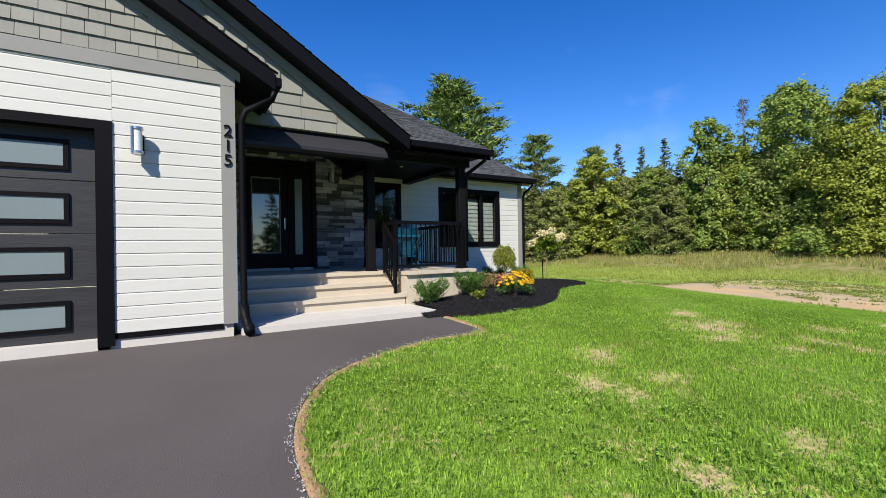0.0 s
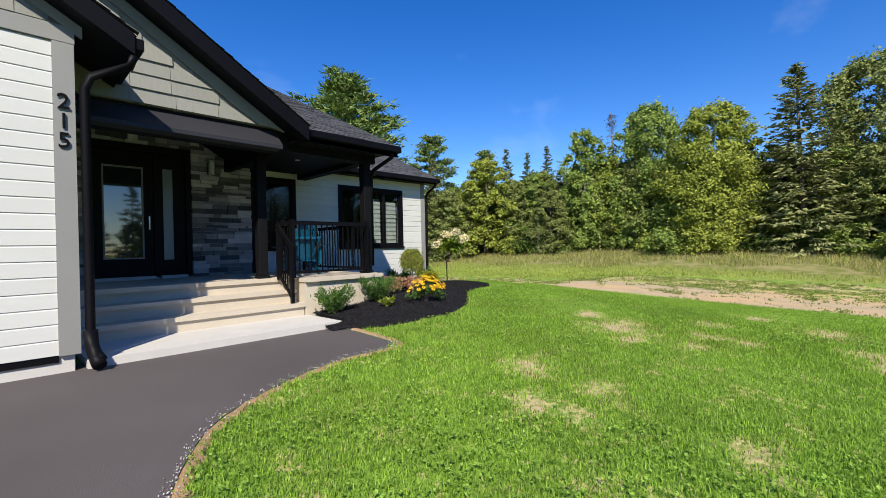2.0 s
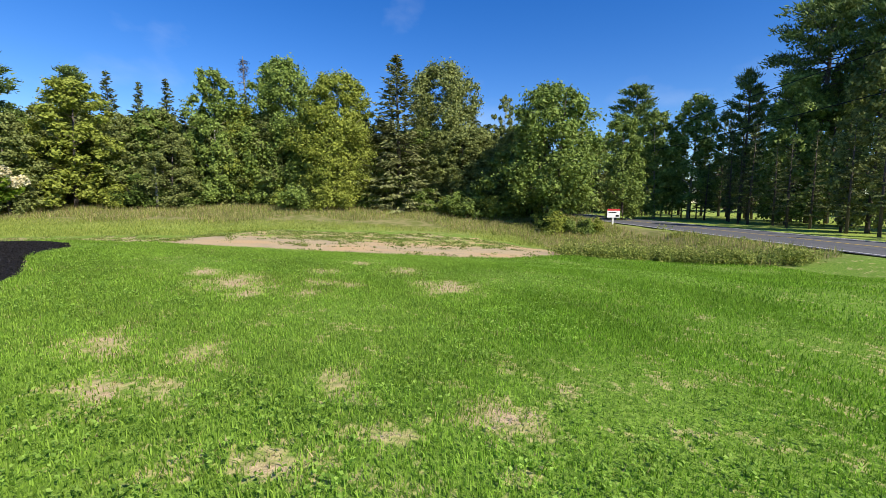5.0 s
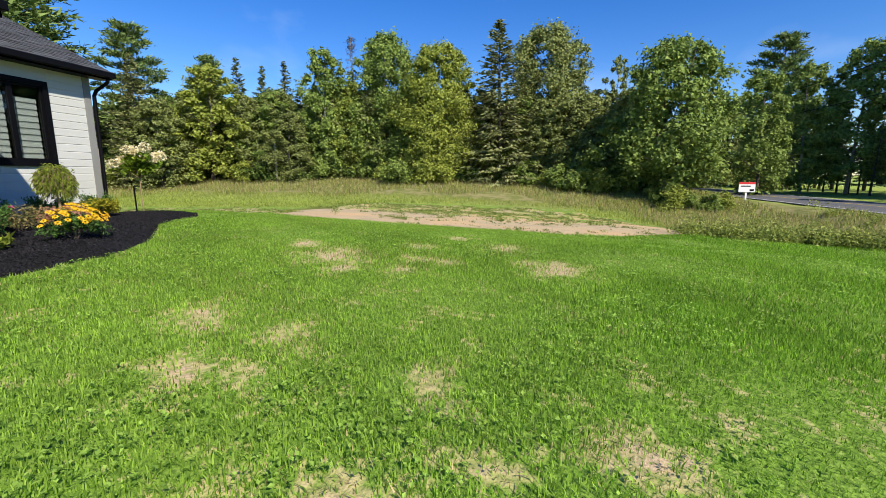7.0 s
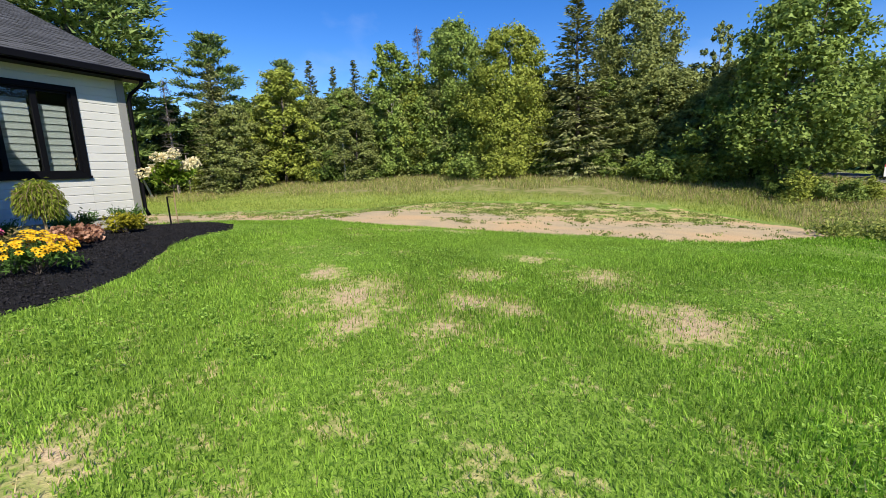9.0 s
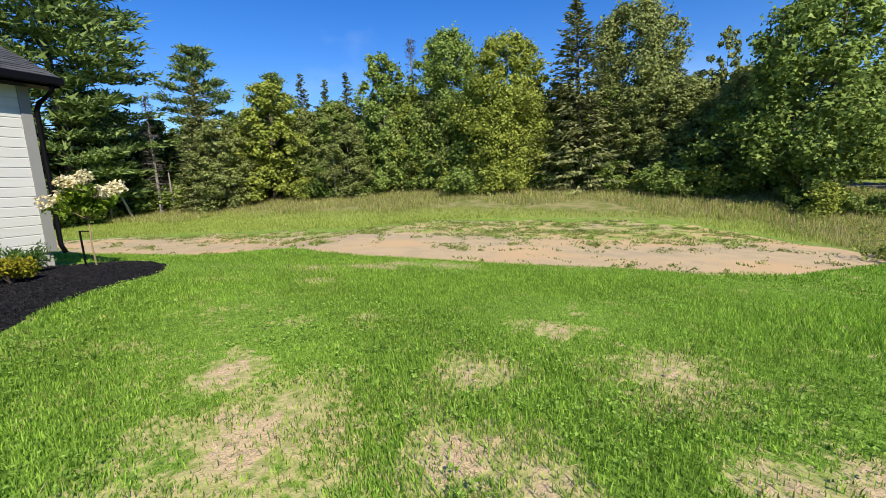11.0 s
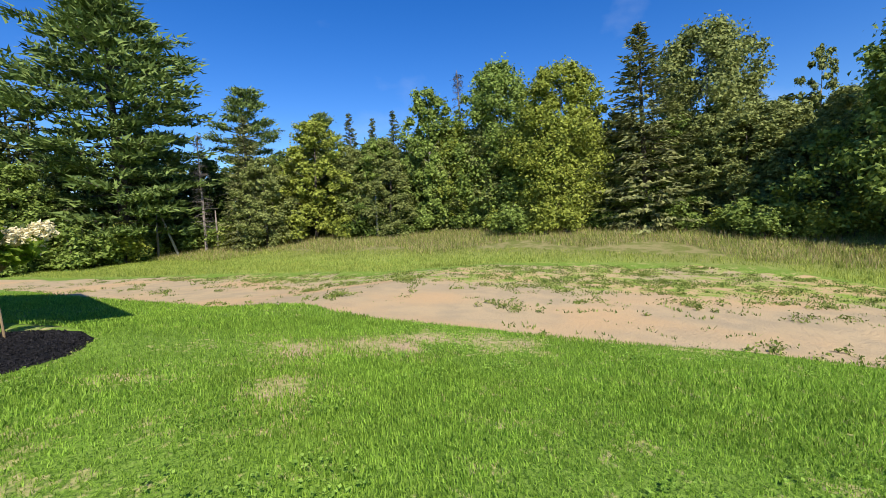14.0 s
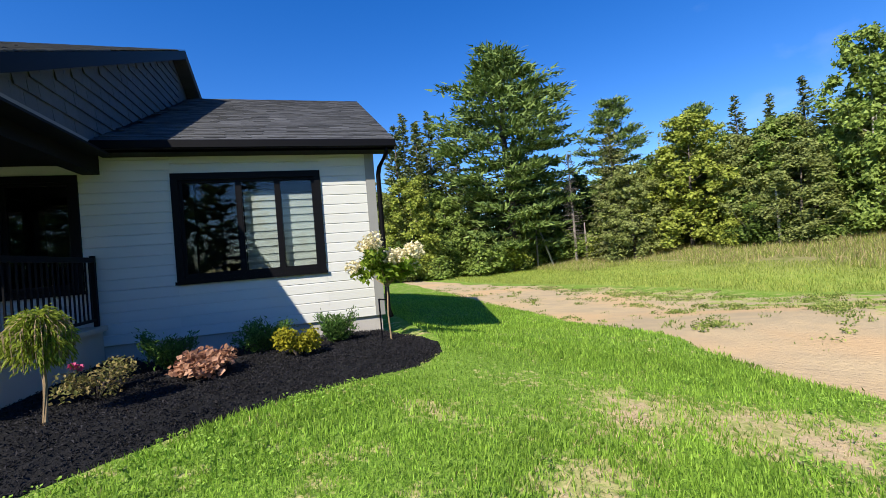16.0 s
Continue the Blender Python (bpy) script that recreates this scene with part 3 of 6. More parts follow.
gable = bmesh.new()
prism(gable, [(-7.0, GY0 + 0.02, 3.6), (1.55, GY0 + 0.02, 3.6), (1.55, GY0 + 0.02, roof_g(1.55) - 0.2), (PEAK_G, GY0 + 0.02, roof_g(PEAK_G) - 0.2), (-7.0, GY0 + 0.02, 3.65)], (0, 0.15, 0))
gable = setting("wall_garage_gable", gable, SHAKE, "garage gable clad in grey staggered shakes", "wall")
shakes(gable, -1.6, 1.52, 3.67, lambda x: roof_g(x) - 0.33, GY0)
bm = bmesh.new()
prism(bm, [(1.62, GY0 - 0.03, roof_g(1.62) - 0.36), (1.62, GY0 - 0.03, roof_g(1.62) - 0.16), (PEAK_G, GY0 - 0.03, roof_g(PEAK_G) - 0.16), (PEAK_G, GY0 - 0.03, roof_g(PEAK_G) - 0.36)], (0, 0.04, 0))
setting("trim_garage_rake", bm, GREY_TRIM, "grey board along the slope of the garage gable", "trim")


def roof_slab(name, a, b, c, d, thick, mat, label, parent=None):
    """A roof plane by its four corners, with thickness downward."""
    bm = prism(bmesh.new(), [a, b, c, d], (0, 0, -thick))
    return part(name, bm, mat, parent) if parent else setting(name, bm, mat, label, "roof")


def sheeting(roof, origin, along, up, length, rise, lo=0.0, as_parts=True, keep=None, joined_mat=SHINGLE_FAR):
    """Courses of asphalt tabs up a slope: origin at the eave, unit vectors along the eave and up the slope."""
    origin, along, up = Vector(origin), Vector(along), Vector(up)
    out = along.cross(up).normalized()
    if out.z < 0:
        out = -out
    joined, tabs = bmesh.new(), 0
    k = 0
    s = lo
    while s < rise:
        x = -random.uniform(0, 0.3)
        while x < length:
            w = random.choice((0.22, 0.30, 0.16, 0.36))
            a, b = max(x, 0), min(x + w - 0.004, length)
            x += w
            if b - a < 0.02:
                continue
            mid = origin + along * (a + b) / 2 + up * s
            if keep and not keep(mid):
                continue
            hi = min(s + 0.17, rise)
            t = random.choice((0.008, 0.012, 0.016))
            pts = [origin + along * a + up * s + out * t, origin + along * b + up * s + out * t, origin + along * b + up * hi + out * 0.002, origin + along * a + up * hi + out * 0.002]
            if as_parts and tabs < 300:
                part("shingle", prism(bmesh.new(), pts, -0.012 * out), SHINGLE, roof)
                tabs += 1
            else:
                v = [joined.verts.new(p) for p in pts] + [joined.verts.new(p - 0.012 * out) for p in pts[:2]]
                joined.faces.new(v[:4])
                joined.faces.new((v[4], v[5], v[1], v[0]))
        s += 0.142
        k += 1
    tagged(part("shingle_rows", joined, joined_mat, roof), kind="stuff")


RF = 5.80
garage_roof = setting("roof_garage", prism(bmesh.new(), [(TIP_G, RF, 3.66), (PEAK_G, RF, roof_g(PEAK_G) - 0.02), (PEAK_G, RF, roof_g(PEAK_G) - 0.24), (TIP_G, RF, 3.44)], (0, 7.5, 0)), BLACK, "garage roof with black fascia and charcoal shingles", "roof")
prismL = prism(bmesh.new(), [(2 * PEAK_G - TIP_G, RF, 3.66), (PEAK_G, RF, roof_g(PEAK_G) - 0.02), (PEAK_G, RF, roof_g(PEAK_G) - 0.24), (2 * PEAK_G - TIP_G, RF, 3.44)], (0, 7.5, 0))
part("far_slope", prismL, BLACK, garage_roof)
cg = math.cos(math.atan(SLOPE_G))
sheeting(garage_roof, (TIP_G + 0.03, RF - 0.02, 3.665), (0, 1, 0), (-cg, 0, cg * SLOPE_G), 5.0, 5.1, as_parts=False)
# gutter and downspout at the garage corner
gd2 = thing("downspout", (1.7, 6.05, 0.1), "black metal downspout at the garage corner", "downspout")
bm = bmesh.new()
tube(bm, [(2.03, 5.86, 3.45), (2.0, 5.9, 3.33), (1.68, 6.05, 3.18), (1.63, 6.10, 3.05), (1.63, 6.10, 0.42), (1.64, 6.06, 0.3), (1.70, 5.9, 0.2)], 0.045, 8)
part("pipe", bm, BLACK, gd2, smooth=True)
part("shoe", tube(bmesh.new(), [(1.625, 6.05, 0.50), (1.63, 6.03, 0.33), (1.66, 5.95, 0.2), (1.67, 5.86, 0.15)], 0.065, 10), BLACK, gd2, smooth=True)
part("gutter", boxes((2.0, 2.12, 5.82, 9.0, 3.50, 3.63)), BLACK, gd2, bevel=0.01)

# porch block: the door wall, soffit, posts and the cross gable
FLOOR = 0.81
WY = 9.95
porch_wall = setting("wall_porch", boxes((1.55, 2.02, WY, WY + 0.2, 0.3, 3.6), (3.66, 5.02, WY, WY + 0.2, 0.3, 3.6), (2.02, 3.66, WY, WY + 0.2, 3.34, 3.6), (1.36, 1.55, WY, WY + 0.2, 0.3, 3.6)), STONE, "porch wall of stacked grey ledge stone", "wall")
for x0, x1, z0, z1 in ((3.68, 4.86, FLOOR + 0.01, 3.545), (1.56, 2.0, FLOOR + 0.01, 3.545), (2.0, 3.68, 3.345, 3.545)):
    z = z0
    while z < z1 - 0.01:
        h = min(random.choice((0.055, 0.075, 0.10)), z1 - z)
        x = x0
        while x < x1 - 0.005:
            w = min(random.uniform(0.14, 0.48), x1 - x)
            if x1 - x - w < 0.08:
                w = x1 - x
            d = random.uniform(0.035, 0.075)
            bm = boxes((x + 0.003, x + w - 0.003, WY - d, WY + 0.005, z + 0.003, z + h - 0.003))
            for v in bm.verts:
                v.co += Vector((random.uniform(-1, 1), random.uniform(-1, 1) * (v.co.y < WY - 0.01) * 1.6, random.uniform(-1, 1))) * 0.0035
            part("stone", bm, STONE, porch_wall)
            x += w
        z += h
setting("trim_stone_end", boxes((4.86, 5.0, WY - 0.07, WY - 0.002, FLOOR, 3.545)), BLACK_WOOD, "black board at the end of the stone", "trim")
wing_wall = setting("wall_wing_front", boxes((6.02, 7.24, 10.165, 10.35, 0.505, 3.5), (9.38, 10.30, 10.165, 10.35, 0.505, 3.5), (7.24, 9.38, 10.165, 10.35, 0.505, 1.33), (7.24, 9.38, 10.165, 10.35, 2.99, 3.5), (5.02, 6.02, 10.165, 10.35, 0.505, 1.3), (5.02, 6.02, 10.165, 10.35, 3.0, 3.5)), WHITE, "front wall of white horizontal lap siding", "wall")
siding(wing_wall, [(6.02, 7.21, 0.505, 3.36), (9.41, 10.165, 0.505, 3.36), (7.21, 9.41, 0.505, 1.31), (7.21, 9.41, 3.01, 3.36), (5.0, 6.02, 3.02, 3.36), (5.0, 6.02, 0.505, 1.3)], 10.14)
setting("trim_wing_corner", boxes((10.165, 10.32, 10.118, 10.36, 0.505, 3.40)), GREY_TRIM, "grey corner board of the wing", "trim")
setting("foundation_wing", boxes((5.0, 10.27, 10.18, 10.5, 0.0, 0.515), (10.0, 10.27, 10.5, 20.0, -0.4, 0.515)), FOUNDATION, "concrete foundation of the wing", "foundation")
setting("wall_wing_side", boxes((10.10, 10.30, 10.36, 20.3, 0.505, 3.5)), WHITE, "side wall of the wing in white siding", "wall")
setting("wall_back", boxes((-7.0, 10.3, 20.3, 20.5, 0.0, 3.5)), WHITE, "plain back wall of the house", "wall")
setting("wall_house_left", boxes((-7.2, -7.0, 6.2, 20.5, 0.0, 3.6)), WHITE, "plain side wall of the house", "wall")
gable_side = bmesh.new()
prism(gable_side, [(10.12, 10.36, 3.45), (10.12, 20.3, 3.45), (10.12, 15.3, 5.85)], (0.16, 0, 0))
setting("wall_wing_gable", gable_side, WHITE, "gable end of the wing in white siding", "wall")

SR = 0.478
cs = math.cos(math.atan(SR))
# wing roof
WE, WR = 9.84, 15.3
def wing_z(y):
    return 3.44 + SR * (y - WE)
wing_roof = roof_slab("roof_wing", (6.0, WE, 3.44), (10.65, WE, 3.44), (10.65, WR, wing_z(WR)), (6.0, WR, wing_z(WR)), 0.17, BLACK, "charcoal asphalt shingle roof of the wing with black fascia")
part("back_slope", prism(bmesh.new(), [(6.0, WR, wing_z(WR)), (10.65, WR, wing_z(WR)), (10.65, 20.8, 3.44), (6.0, 20.8, 3.44)], (0, 0, -0.17)), SHINGLE_FAR, wing_roof)
sheeting(wing_roof, (6.0, WE - 0.03, 3.437), (1, 0, 0), (0, cs, cs * SR), 4.66, (WR - WE) / cs, keep=lambda p: p.x > 6.4)
wing_gutter = thing("gutter", (8.4, 9.8, 3.3), "black metal eaves gutter of the wing", "gutter")
part("trough", boxes((6.35, 10.66, 9.73, 9.84, 3.30, 3.425)), BLACK, wing_gutter, bevel=0.012)
bm = bmesh.new()
tube(bm, [(10.5, 9.79, 3.32), (10.5, 9.82, 3.2), (10.40, 10.04, 3.02), (10.38, 10.10, 2.9), (10.38, 10.12, 0.6), (10.42, 10.08, 0.45)], 0.04, 8)
part("downpipe", bm, BLACK, wing_gutter, smooth=True)
setting("soffit_wing", boxes((6.35, 10.62, 9.84, 10.14, 3.27, 3.30)), BLACK, "black soffit under the wing eave", "soffit")

# main roof: ridge along the house, gable end toward the wing
ME, MR, MX = 6.92, 14.1, 6.6
def main_z(y):
    return 3.33 + SR * (y - ME)
main_roof = roof_slab("roof_main", (4.45, ME, 3.33), (MX, ME, 3.33), (MX, MR, main_z(MR)), (4.45, MR, main_z(MR)), 0.2, BLACK, "main roof of charcoal asphalt shingles with black rake boards")
part("upper_slope", prism(bmesh.new(), [(-5.0, 7.4, main_z(7.4)), (4.45, 7.4, main_z(7.4)), (4.45, MR, main_z(MR)), (-5.0, MR, main_z(MR))], (0, 0, -0.2)), SHINGLE_FAR, main_roof)
part("back_slope", prism(bmesh.new(), [(-5.0, MR, main_z(MR)), (MX, MR, main_z(MR)), (MX, 21.0, 3.4), (-5.0, 21.0, 3.4)], (0, 0, -0.2)), SHINGLE_FAR, main_roof)
sheeting(main_roof, (3.2, ME - 0.03, 3.327), (1, 0, 0), (0, cs, cs * SR), MX - 3.2 + 0.01, (MR - ME) / cs, keep=lambda p: p.x > 4.54 - (p.y - 6.9) * 0.75)
bm = bmesh.new()
prism(bm, [(6.3, 7.2, 3.44), (6.3, 20.6, 3.44), (6.3, MR, main_z(MR) - 0.2)], (-0.15, 0, 0))
gable_wall = setting("wall_main_gable", bm, SHADED_SHAKE, "gable end wall in slate-grey shakes darkened for shade, above the wing", "wall")
shakes(gable_wall, 7.4, 14.4, 3.45, lambda y: min(main_z(y), 2 * main_z(MR) - main_z(y)) - 0.24, 6.3, 0.19, 0.26, facing="x", mat=SHADED_SHAKE)
setting("trim_gable_band", boxes((6.285, 6.335, 7.2, 10.0, 3.30, 3.45)), GREY_TRIM, "pale grey band board under the gable wall", "trim")
setting("beam_porch_side", boxes((6.08, 6.30, 7.35, 10.14, 3.02, 3.31)), BLACK_WOOD, "black beam along the side of the porch", "beam")
setting("soffit_porch", boxes((1.55, 4.30, 7.14, WY, 3.55, 3.58), (4.42, 6.08, 7.0, WY, 3.12, 3.15), (6.3, 6.58, 7.0, 9.8, 3.22, 3.25)), BLACK_WOOD, "black boarded porch ceiling", "soffit")
setting("beam_porch_front", boxes((1.55, 4.30, 7.16, 7.36, 2.93, 3.29), (4.42, 6.30, 7.28, 7.55, 3.0, 3.2), (4.30, 4.42, 7.16, WY - 0.08, 2.98, 3.58)), BLACK_WOOD, "black beam across the porch front", "beam")
pent = prism(bmesh.new(), [(1.57, 7.155, 3.25), (1.57, 7.155, 2.93), (1.57, 6.90, 2.93), (1.57, 6.90, 2.985)], (2.62, 0, 0))
setting("trim_porch_pent", pent, PENT, "sloping dark metal skirt under the front gable", "trim")
porch_gutter = thing("gutter", (5.6, 6.9, 3.2), "black metal eaves gutter of the porch roof", "gutter")
part("trough", boxes((4.62, 6.62, 6.81, 6.92, 3.19, 3.315)), BLACK, porch_gutter, bevel=0.012)
bm = bmesh.new()
tube(bm, [(6.45, 6.88, 3.2), (6.44, 6.9, 3.1), (6.27, 7.28, 2.88), (6.25, 7.36, 2.76), (6.25, 7.38, 0.95)], 0.04, 8)
part("downpipe", bm, BLACK, porch_gutter, smooth=True)
setting("fascia_porch", boxes((4.5, MX, 6.92, 6.96, 3.12, 3.32)), BLACK, "black fascia board of the porch eave", "fascia")

# cross gable over the front door
PK, TP, SC = 0.9, 4.56, 0.63
def cross_z(x):
    return 3.33 + SC * (TP - PK - abs(x - PK))
CF = 6.72
cross_roof = setting("roof_cross_gable", prism(bmesh.new(), [(TP, CF, 3.33), (PK, CF, cross_z(PK)), (PK, CF, cross_z(PK) - 0.24), (TP, CF, 3.09)], (0, 4.5, 0)), BLACK, "front gable roof with deep black rake boards", "roof")
part("far_slope", prism(bmesh.new(), [(2 * PK - TP, CF, 3.33), (PK, CF, cross_z(PK)), (PK, CF, cross_z(PK) - 0.24), (2 * PK - TP, CF, 3.09)], (0, 4.5, 0)), BLACK, cross_roof)
cc = math.cos(math.atan(SC))
sheeting(cross_roof, (TP + 0.02, CF - 0.015, 3.335), (0, 1, 0), (-cc, 0, cc * SC), 3.6, 4.2, as_parts=False)
bm = bmesh.new()
prism(bm, [(1.5, 7.12, 3.30), (4.2, 7.12, 3.30), (PK, 7.12, cross_z(PK) - 0.24), (PK, 7.12, 3.3)], (0, 0.2, 0))
cross_wall = setting("wall_cross_gable", bm, SHAKE, "front gable clad in grey staggered shakes", "wall")
shakes(cross_wall, 1.3, 4.1, 3.31, lambda x: cross_z(x) - 0.33, 7.12, 0.20, 0.5)
bm = bmesh.new()
prism(bm, [(4.30, 7.06, cross_z(4.30) - 0.24), (4.02, 7.06, 3.30), (3.88, 7.06, 3.30), (PK, 7.06, cross_z(PK) - 0.35), (PK, 7.06, cross_z(PK) - 0.22)], (0, 0.05, 0))
setting("trim_cross_rake", bm, GREY_TRIM, "grey board along the slope of the front gable", "trim")

# slab, steps and landing
setting("pavement_slab", boxes((1.6, 4.70, 6.1, 7.2, -0.05, 0.17)), CONCRETE, "pale concrete slab before the steps", "slab")
setting("porch_steps", boxes((1.55, 4.62, 7.15, 9.9, 0.0, 0.32), (1.55, 4.62, 7.45, 9.9, 0.32, 0.54)), STEP_CONC, "three tan concrete steps to the porch", "steps")
setting("step_nosing", boxes((1.55, 4.65, 7.11, 7.5, 0.32, 0.385), (1.55, 4.65, 7.41, 7.8, 0.54, 0.60)), STEP_CONC, "rounded nosings of the concrete steps", "steps")
setting("porch_floor", boxes((1.55, 4.62, 7.72, WY, 0.74, FLOOR), (4.62, 6.27, 7.05, 10.14, 0.74, FLOOR)), STEP_CONC, "tan concrete porch floor with a projecting lip", "floor")
setting("porch_base", boxes((1.55, 4.64, 7.76, WY, 0.0, 0.74), (4.64, 6.20, 7.12, 10.14, -0.1, 0.74)), STEP_CONC, "smooth tan parged porch base", "base")


def porch_post(x, y, w=0.16):
    p = thing("porch_post", (x, y, FLOOR), "square black painted porch post", "post", "porch posts")
    part("shaft", boxes((x - w / 2, x + w / 2, y - w / 2, y + w / 2, FLOOR + 0.05, 3.1)), BLACK_WOOD, p, bevel=0.006)
    part("foot", boxes((x - w / 2 - 0.02, x + w / 2 + 0.02, y - w / 2 - 0.02, y + w / 2 + 0.02, FLOOR, FLOOR + 0.05)), BLACK_WOOD, p, bevel=0.004)


porch_post(4.2, 7.84)
porch_post(6.14, 7.42)


def railing(a, b, label, z0=0.0, z1=0.0, top=0.96, low=0.1):
    """A black rail with balusters between two newels."""
    a, b = Vector(a), Vector(b)
    r = thing("railing", a, label, "railing", "porch railings")
    up = Vector((0, 0, 1))
    part("top_rail", bar(bmesh.new(), a + up * top, b + up * top, 0.05, 0.07), BLACK, r)
    part("bottom_rail", bar(bmesh.new(), a + up * low, b + up * low, 0.04, 0.04), BLACK, r)
    n = max(2, int((b - a).length / 0.105))
    for i in range(1, n):
        p = a.lerp(b, i / n)
        part("baluster", bar(bmesh.new(), p + up * low, p + up * top, 0.018, 0.018), BLACK, r)
    for p in (a, b):
        part("newel", bar(bmesh.new(), p + up * 0.004, p + up * (top + 0.06), 0.055, 0.055), BLACK, r)


railing((4.5, 7.25, FLOOR), (6.04, 7.25, FLOOR), "black metal porch railing with slim balusters")
railing((6.17, 7.55, FLOOR), (6.17, 10.05, FLOOR), "black metal side railing of the porch")
railing((4.5, 7.84, FLOOR), (4.5, 7.32, FLOOR), "short black metal railing beside the steps")
railing((4.44, 7.70, FLOOR - 0.04), (4.44, 7.2, 0.385), "sloping black metal stair railing")

# front door with sidelight
fd = thing("front_door", (2.85, WY, FLOOR), "black front door with large glass pane and sidelight", "door")
part("door_frame", boxes((2.02, 2.11, WY - 0.09, WY + 0.12, FLOOR + 0.03, 3.34), (3.57, 3.66, WY - 0.09, WY + 0.12, FLOOR + 0.03, 3.34), (2.11, 3.57, WY - 0.09, WY + 0.12, 3.2, 3.34), (3.03, 3.12, WY - 0.07, WY + 0.12, FLOOR + 0.03, 3.2)), BLACK_WOOD, fd)
leafd = part("door_leaf", boxes((2.12, 2.25, WY - 0.02, WY + 0.03, FLOOR + 0.06, 3.19), (2.87, 3.02, WY - 0.02, WY + 0.03, FLOOR + 0.06, 3.19), (2.25, 2.87, WY - 0.02, WY + 0.03, FLOOR + 0.06, 1.2), (2.25, 2.87, WY - 0.02, WY + 0.03, 2.92, 3.19)), BLACK_WOOD, fd)
part("glass_bead", boxes((2.25, 2.275, WY - 0.03, WY + 0.01, 1.2, 2.92), (2.845, 2.87, WY - 0.03, WY + 0.01, 1.2, 2.92), (2.275, 2.845, WY - 0.03, WY + 0.01, 2.89, 2.92), (2.275, 2.845, WY - 0.03, WY + 0.01, 1.2, 1.225)), GREY_TRIM, leafd, "pale bead round the glass")
part("pane", boxes((2.275, 2.845, WY - 0.008, WY + 0.004, 1.225, 2.89)), DOOR_GLASS, leafd, "glass pane that mirrors the sky")
part("door_handle", bar(bmesh.new(), (2.95, WY - 0.07, 1.75), (2.95, WY - 0.07, 2.0), 0.02, 0.02), CHROME, leafd, "slim steel pull handle")
part("sidelight_panel", boxes((3.13, 3.19, WY - 0.02, WY + 0.03, FLOOR + 0.06, 3.19), (3.36, 3.56, WY - 0.02, WY + 0.03, FLOOR + 0.06, 3.19), (3.19, 3.36, WY - 0.02, WY + 0.03, FLOOR + 0.06, 1.17), (3.19, 3.36, WY - 0.02, WY + 0.03, 2.93, 3.19)), BLACK_WOOD, fd)
part("sidelight_pane", boxes((3.19, 3.36, WY - 0.005, WY + 0.005, 1.17, 2.93)), FROST, fd, "narrow frosted sidelight")
part("threshold", boxes((2.04, 3.03, WY - 0.16, WY - 0.03, FLOOR + 0.002, FLOOR + 0.06), (3.12, 3.56, WY - 0.16, WY - 0.03, FLOOR + 0.002, FLOOR + 0.06)), CONCRETE, fd, "pale threshold strip")


def window(name, x0, x1, z0, z1, y, lights, label, blinds, trim=0.1):
    """A window with black trim, mullions, panes and blinds; lights are shares of the width."""
    w = tagged(thing(name, ((x0 + x1) / 2, y, z0), label, "window"), kind="structure")
    part("window_frame", boxes((x0, x0 + trim, y - 0.035, y + 0.1, z0, z1), (x1 - trim, x1, y - 0.035, y + 0.1, z0, z1), (x0 + trim, x1 - trim, y - 0.035, y + 0.1, z1 - trim, z1), (x0 + trim, x1 - trim, y - 0.035, y + 0.1, z0, z0 + trim)), BLACK, w)
    part("window_sill", boxes((x0 - 0.02, x1 + 0.02, y - 0.055, y - 0.035, z0 - 0.01, z0 + 0.04)), BLACK, w)
    a, inner = x0 + trim, x1 - x0 - 2 * trim
    for i, share in enumerate(lights):
        b = a + inner * share
        part("sash", boxes((a, a + 0.045, y, y + 0.06, z0 + trim, z1 - trim), (b - 0.045, b, y, y + 0.06, z0 + trim, z1 - trim), (a + 0.045, b - 0.045, y, y + 0.06, z1 - trim - 0.045, z1 - trim), (a + 0.045, b - 0.045, y, y + 0.06, z0 + trim, z0 + trim + 0.045)), BLACK, w)
        pane = part("pane", boxes((a + 0.045, b - 0.045, y + 0.026, y + 0.032, z0 + trim + 0.045, z1 - trim - 0.045)), GLASS, w)
        pane.visible_shadow = False
        if blinds[i]:
            bl = part("blind", boxes((a + 0.05, b - 0.05, y + 0.14, y + 0.142, z0 + trim, z1 - trim - blinds[i])), BLIND_DARK, w, "sheer zebra blind")
            z = z0 + trim + 0.03
            while z < z1 - trim - blinds[i] - 0.05:
                part("band", boxes((a + 0.05, b - 0.05, y + 0.125, y + 0.135, z, z + 0.085)), BLIND, bl, "white fabric band")
                z += 0.125
        a = b
    # shallow box added behind the panes, its dark colour standing in for room shade
    part("dark_box_behind", boxes((x0, x1, y + 1.2, y + 1.25, z0 - 0.3, z1 + 0.3), (x0 - 0.05, x0, y + 0.2, y + 1.2, z0 - 0.3, z1 + 0.3), (x1, x1 + 0.05, y + 0.2, y + 1.2, z0 - 0.3, z1 + 0.3), (x0, x1, y + 0.2, y + 1.2, z0 - 0.3, z0 - 0.25), (x0, x1, y + 0.2, y + 1.2, z1 + 0.25, z1 + 0.3)), ROOM, w, "shallow box painted near black for the dim room")


window("window_1", 7.21, 9.41, 1.31, 3.01, 10.14, (0.42, 0.29, 0.29), "black framed three-light window with zebra blinds", (0, 0.18, 0.25))
window("window_2", 5.0, 6.02, 1.30, 3.02, 10.14, (1.0,), "black framed window on the porch", (0,))

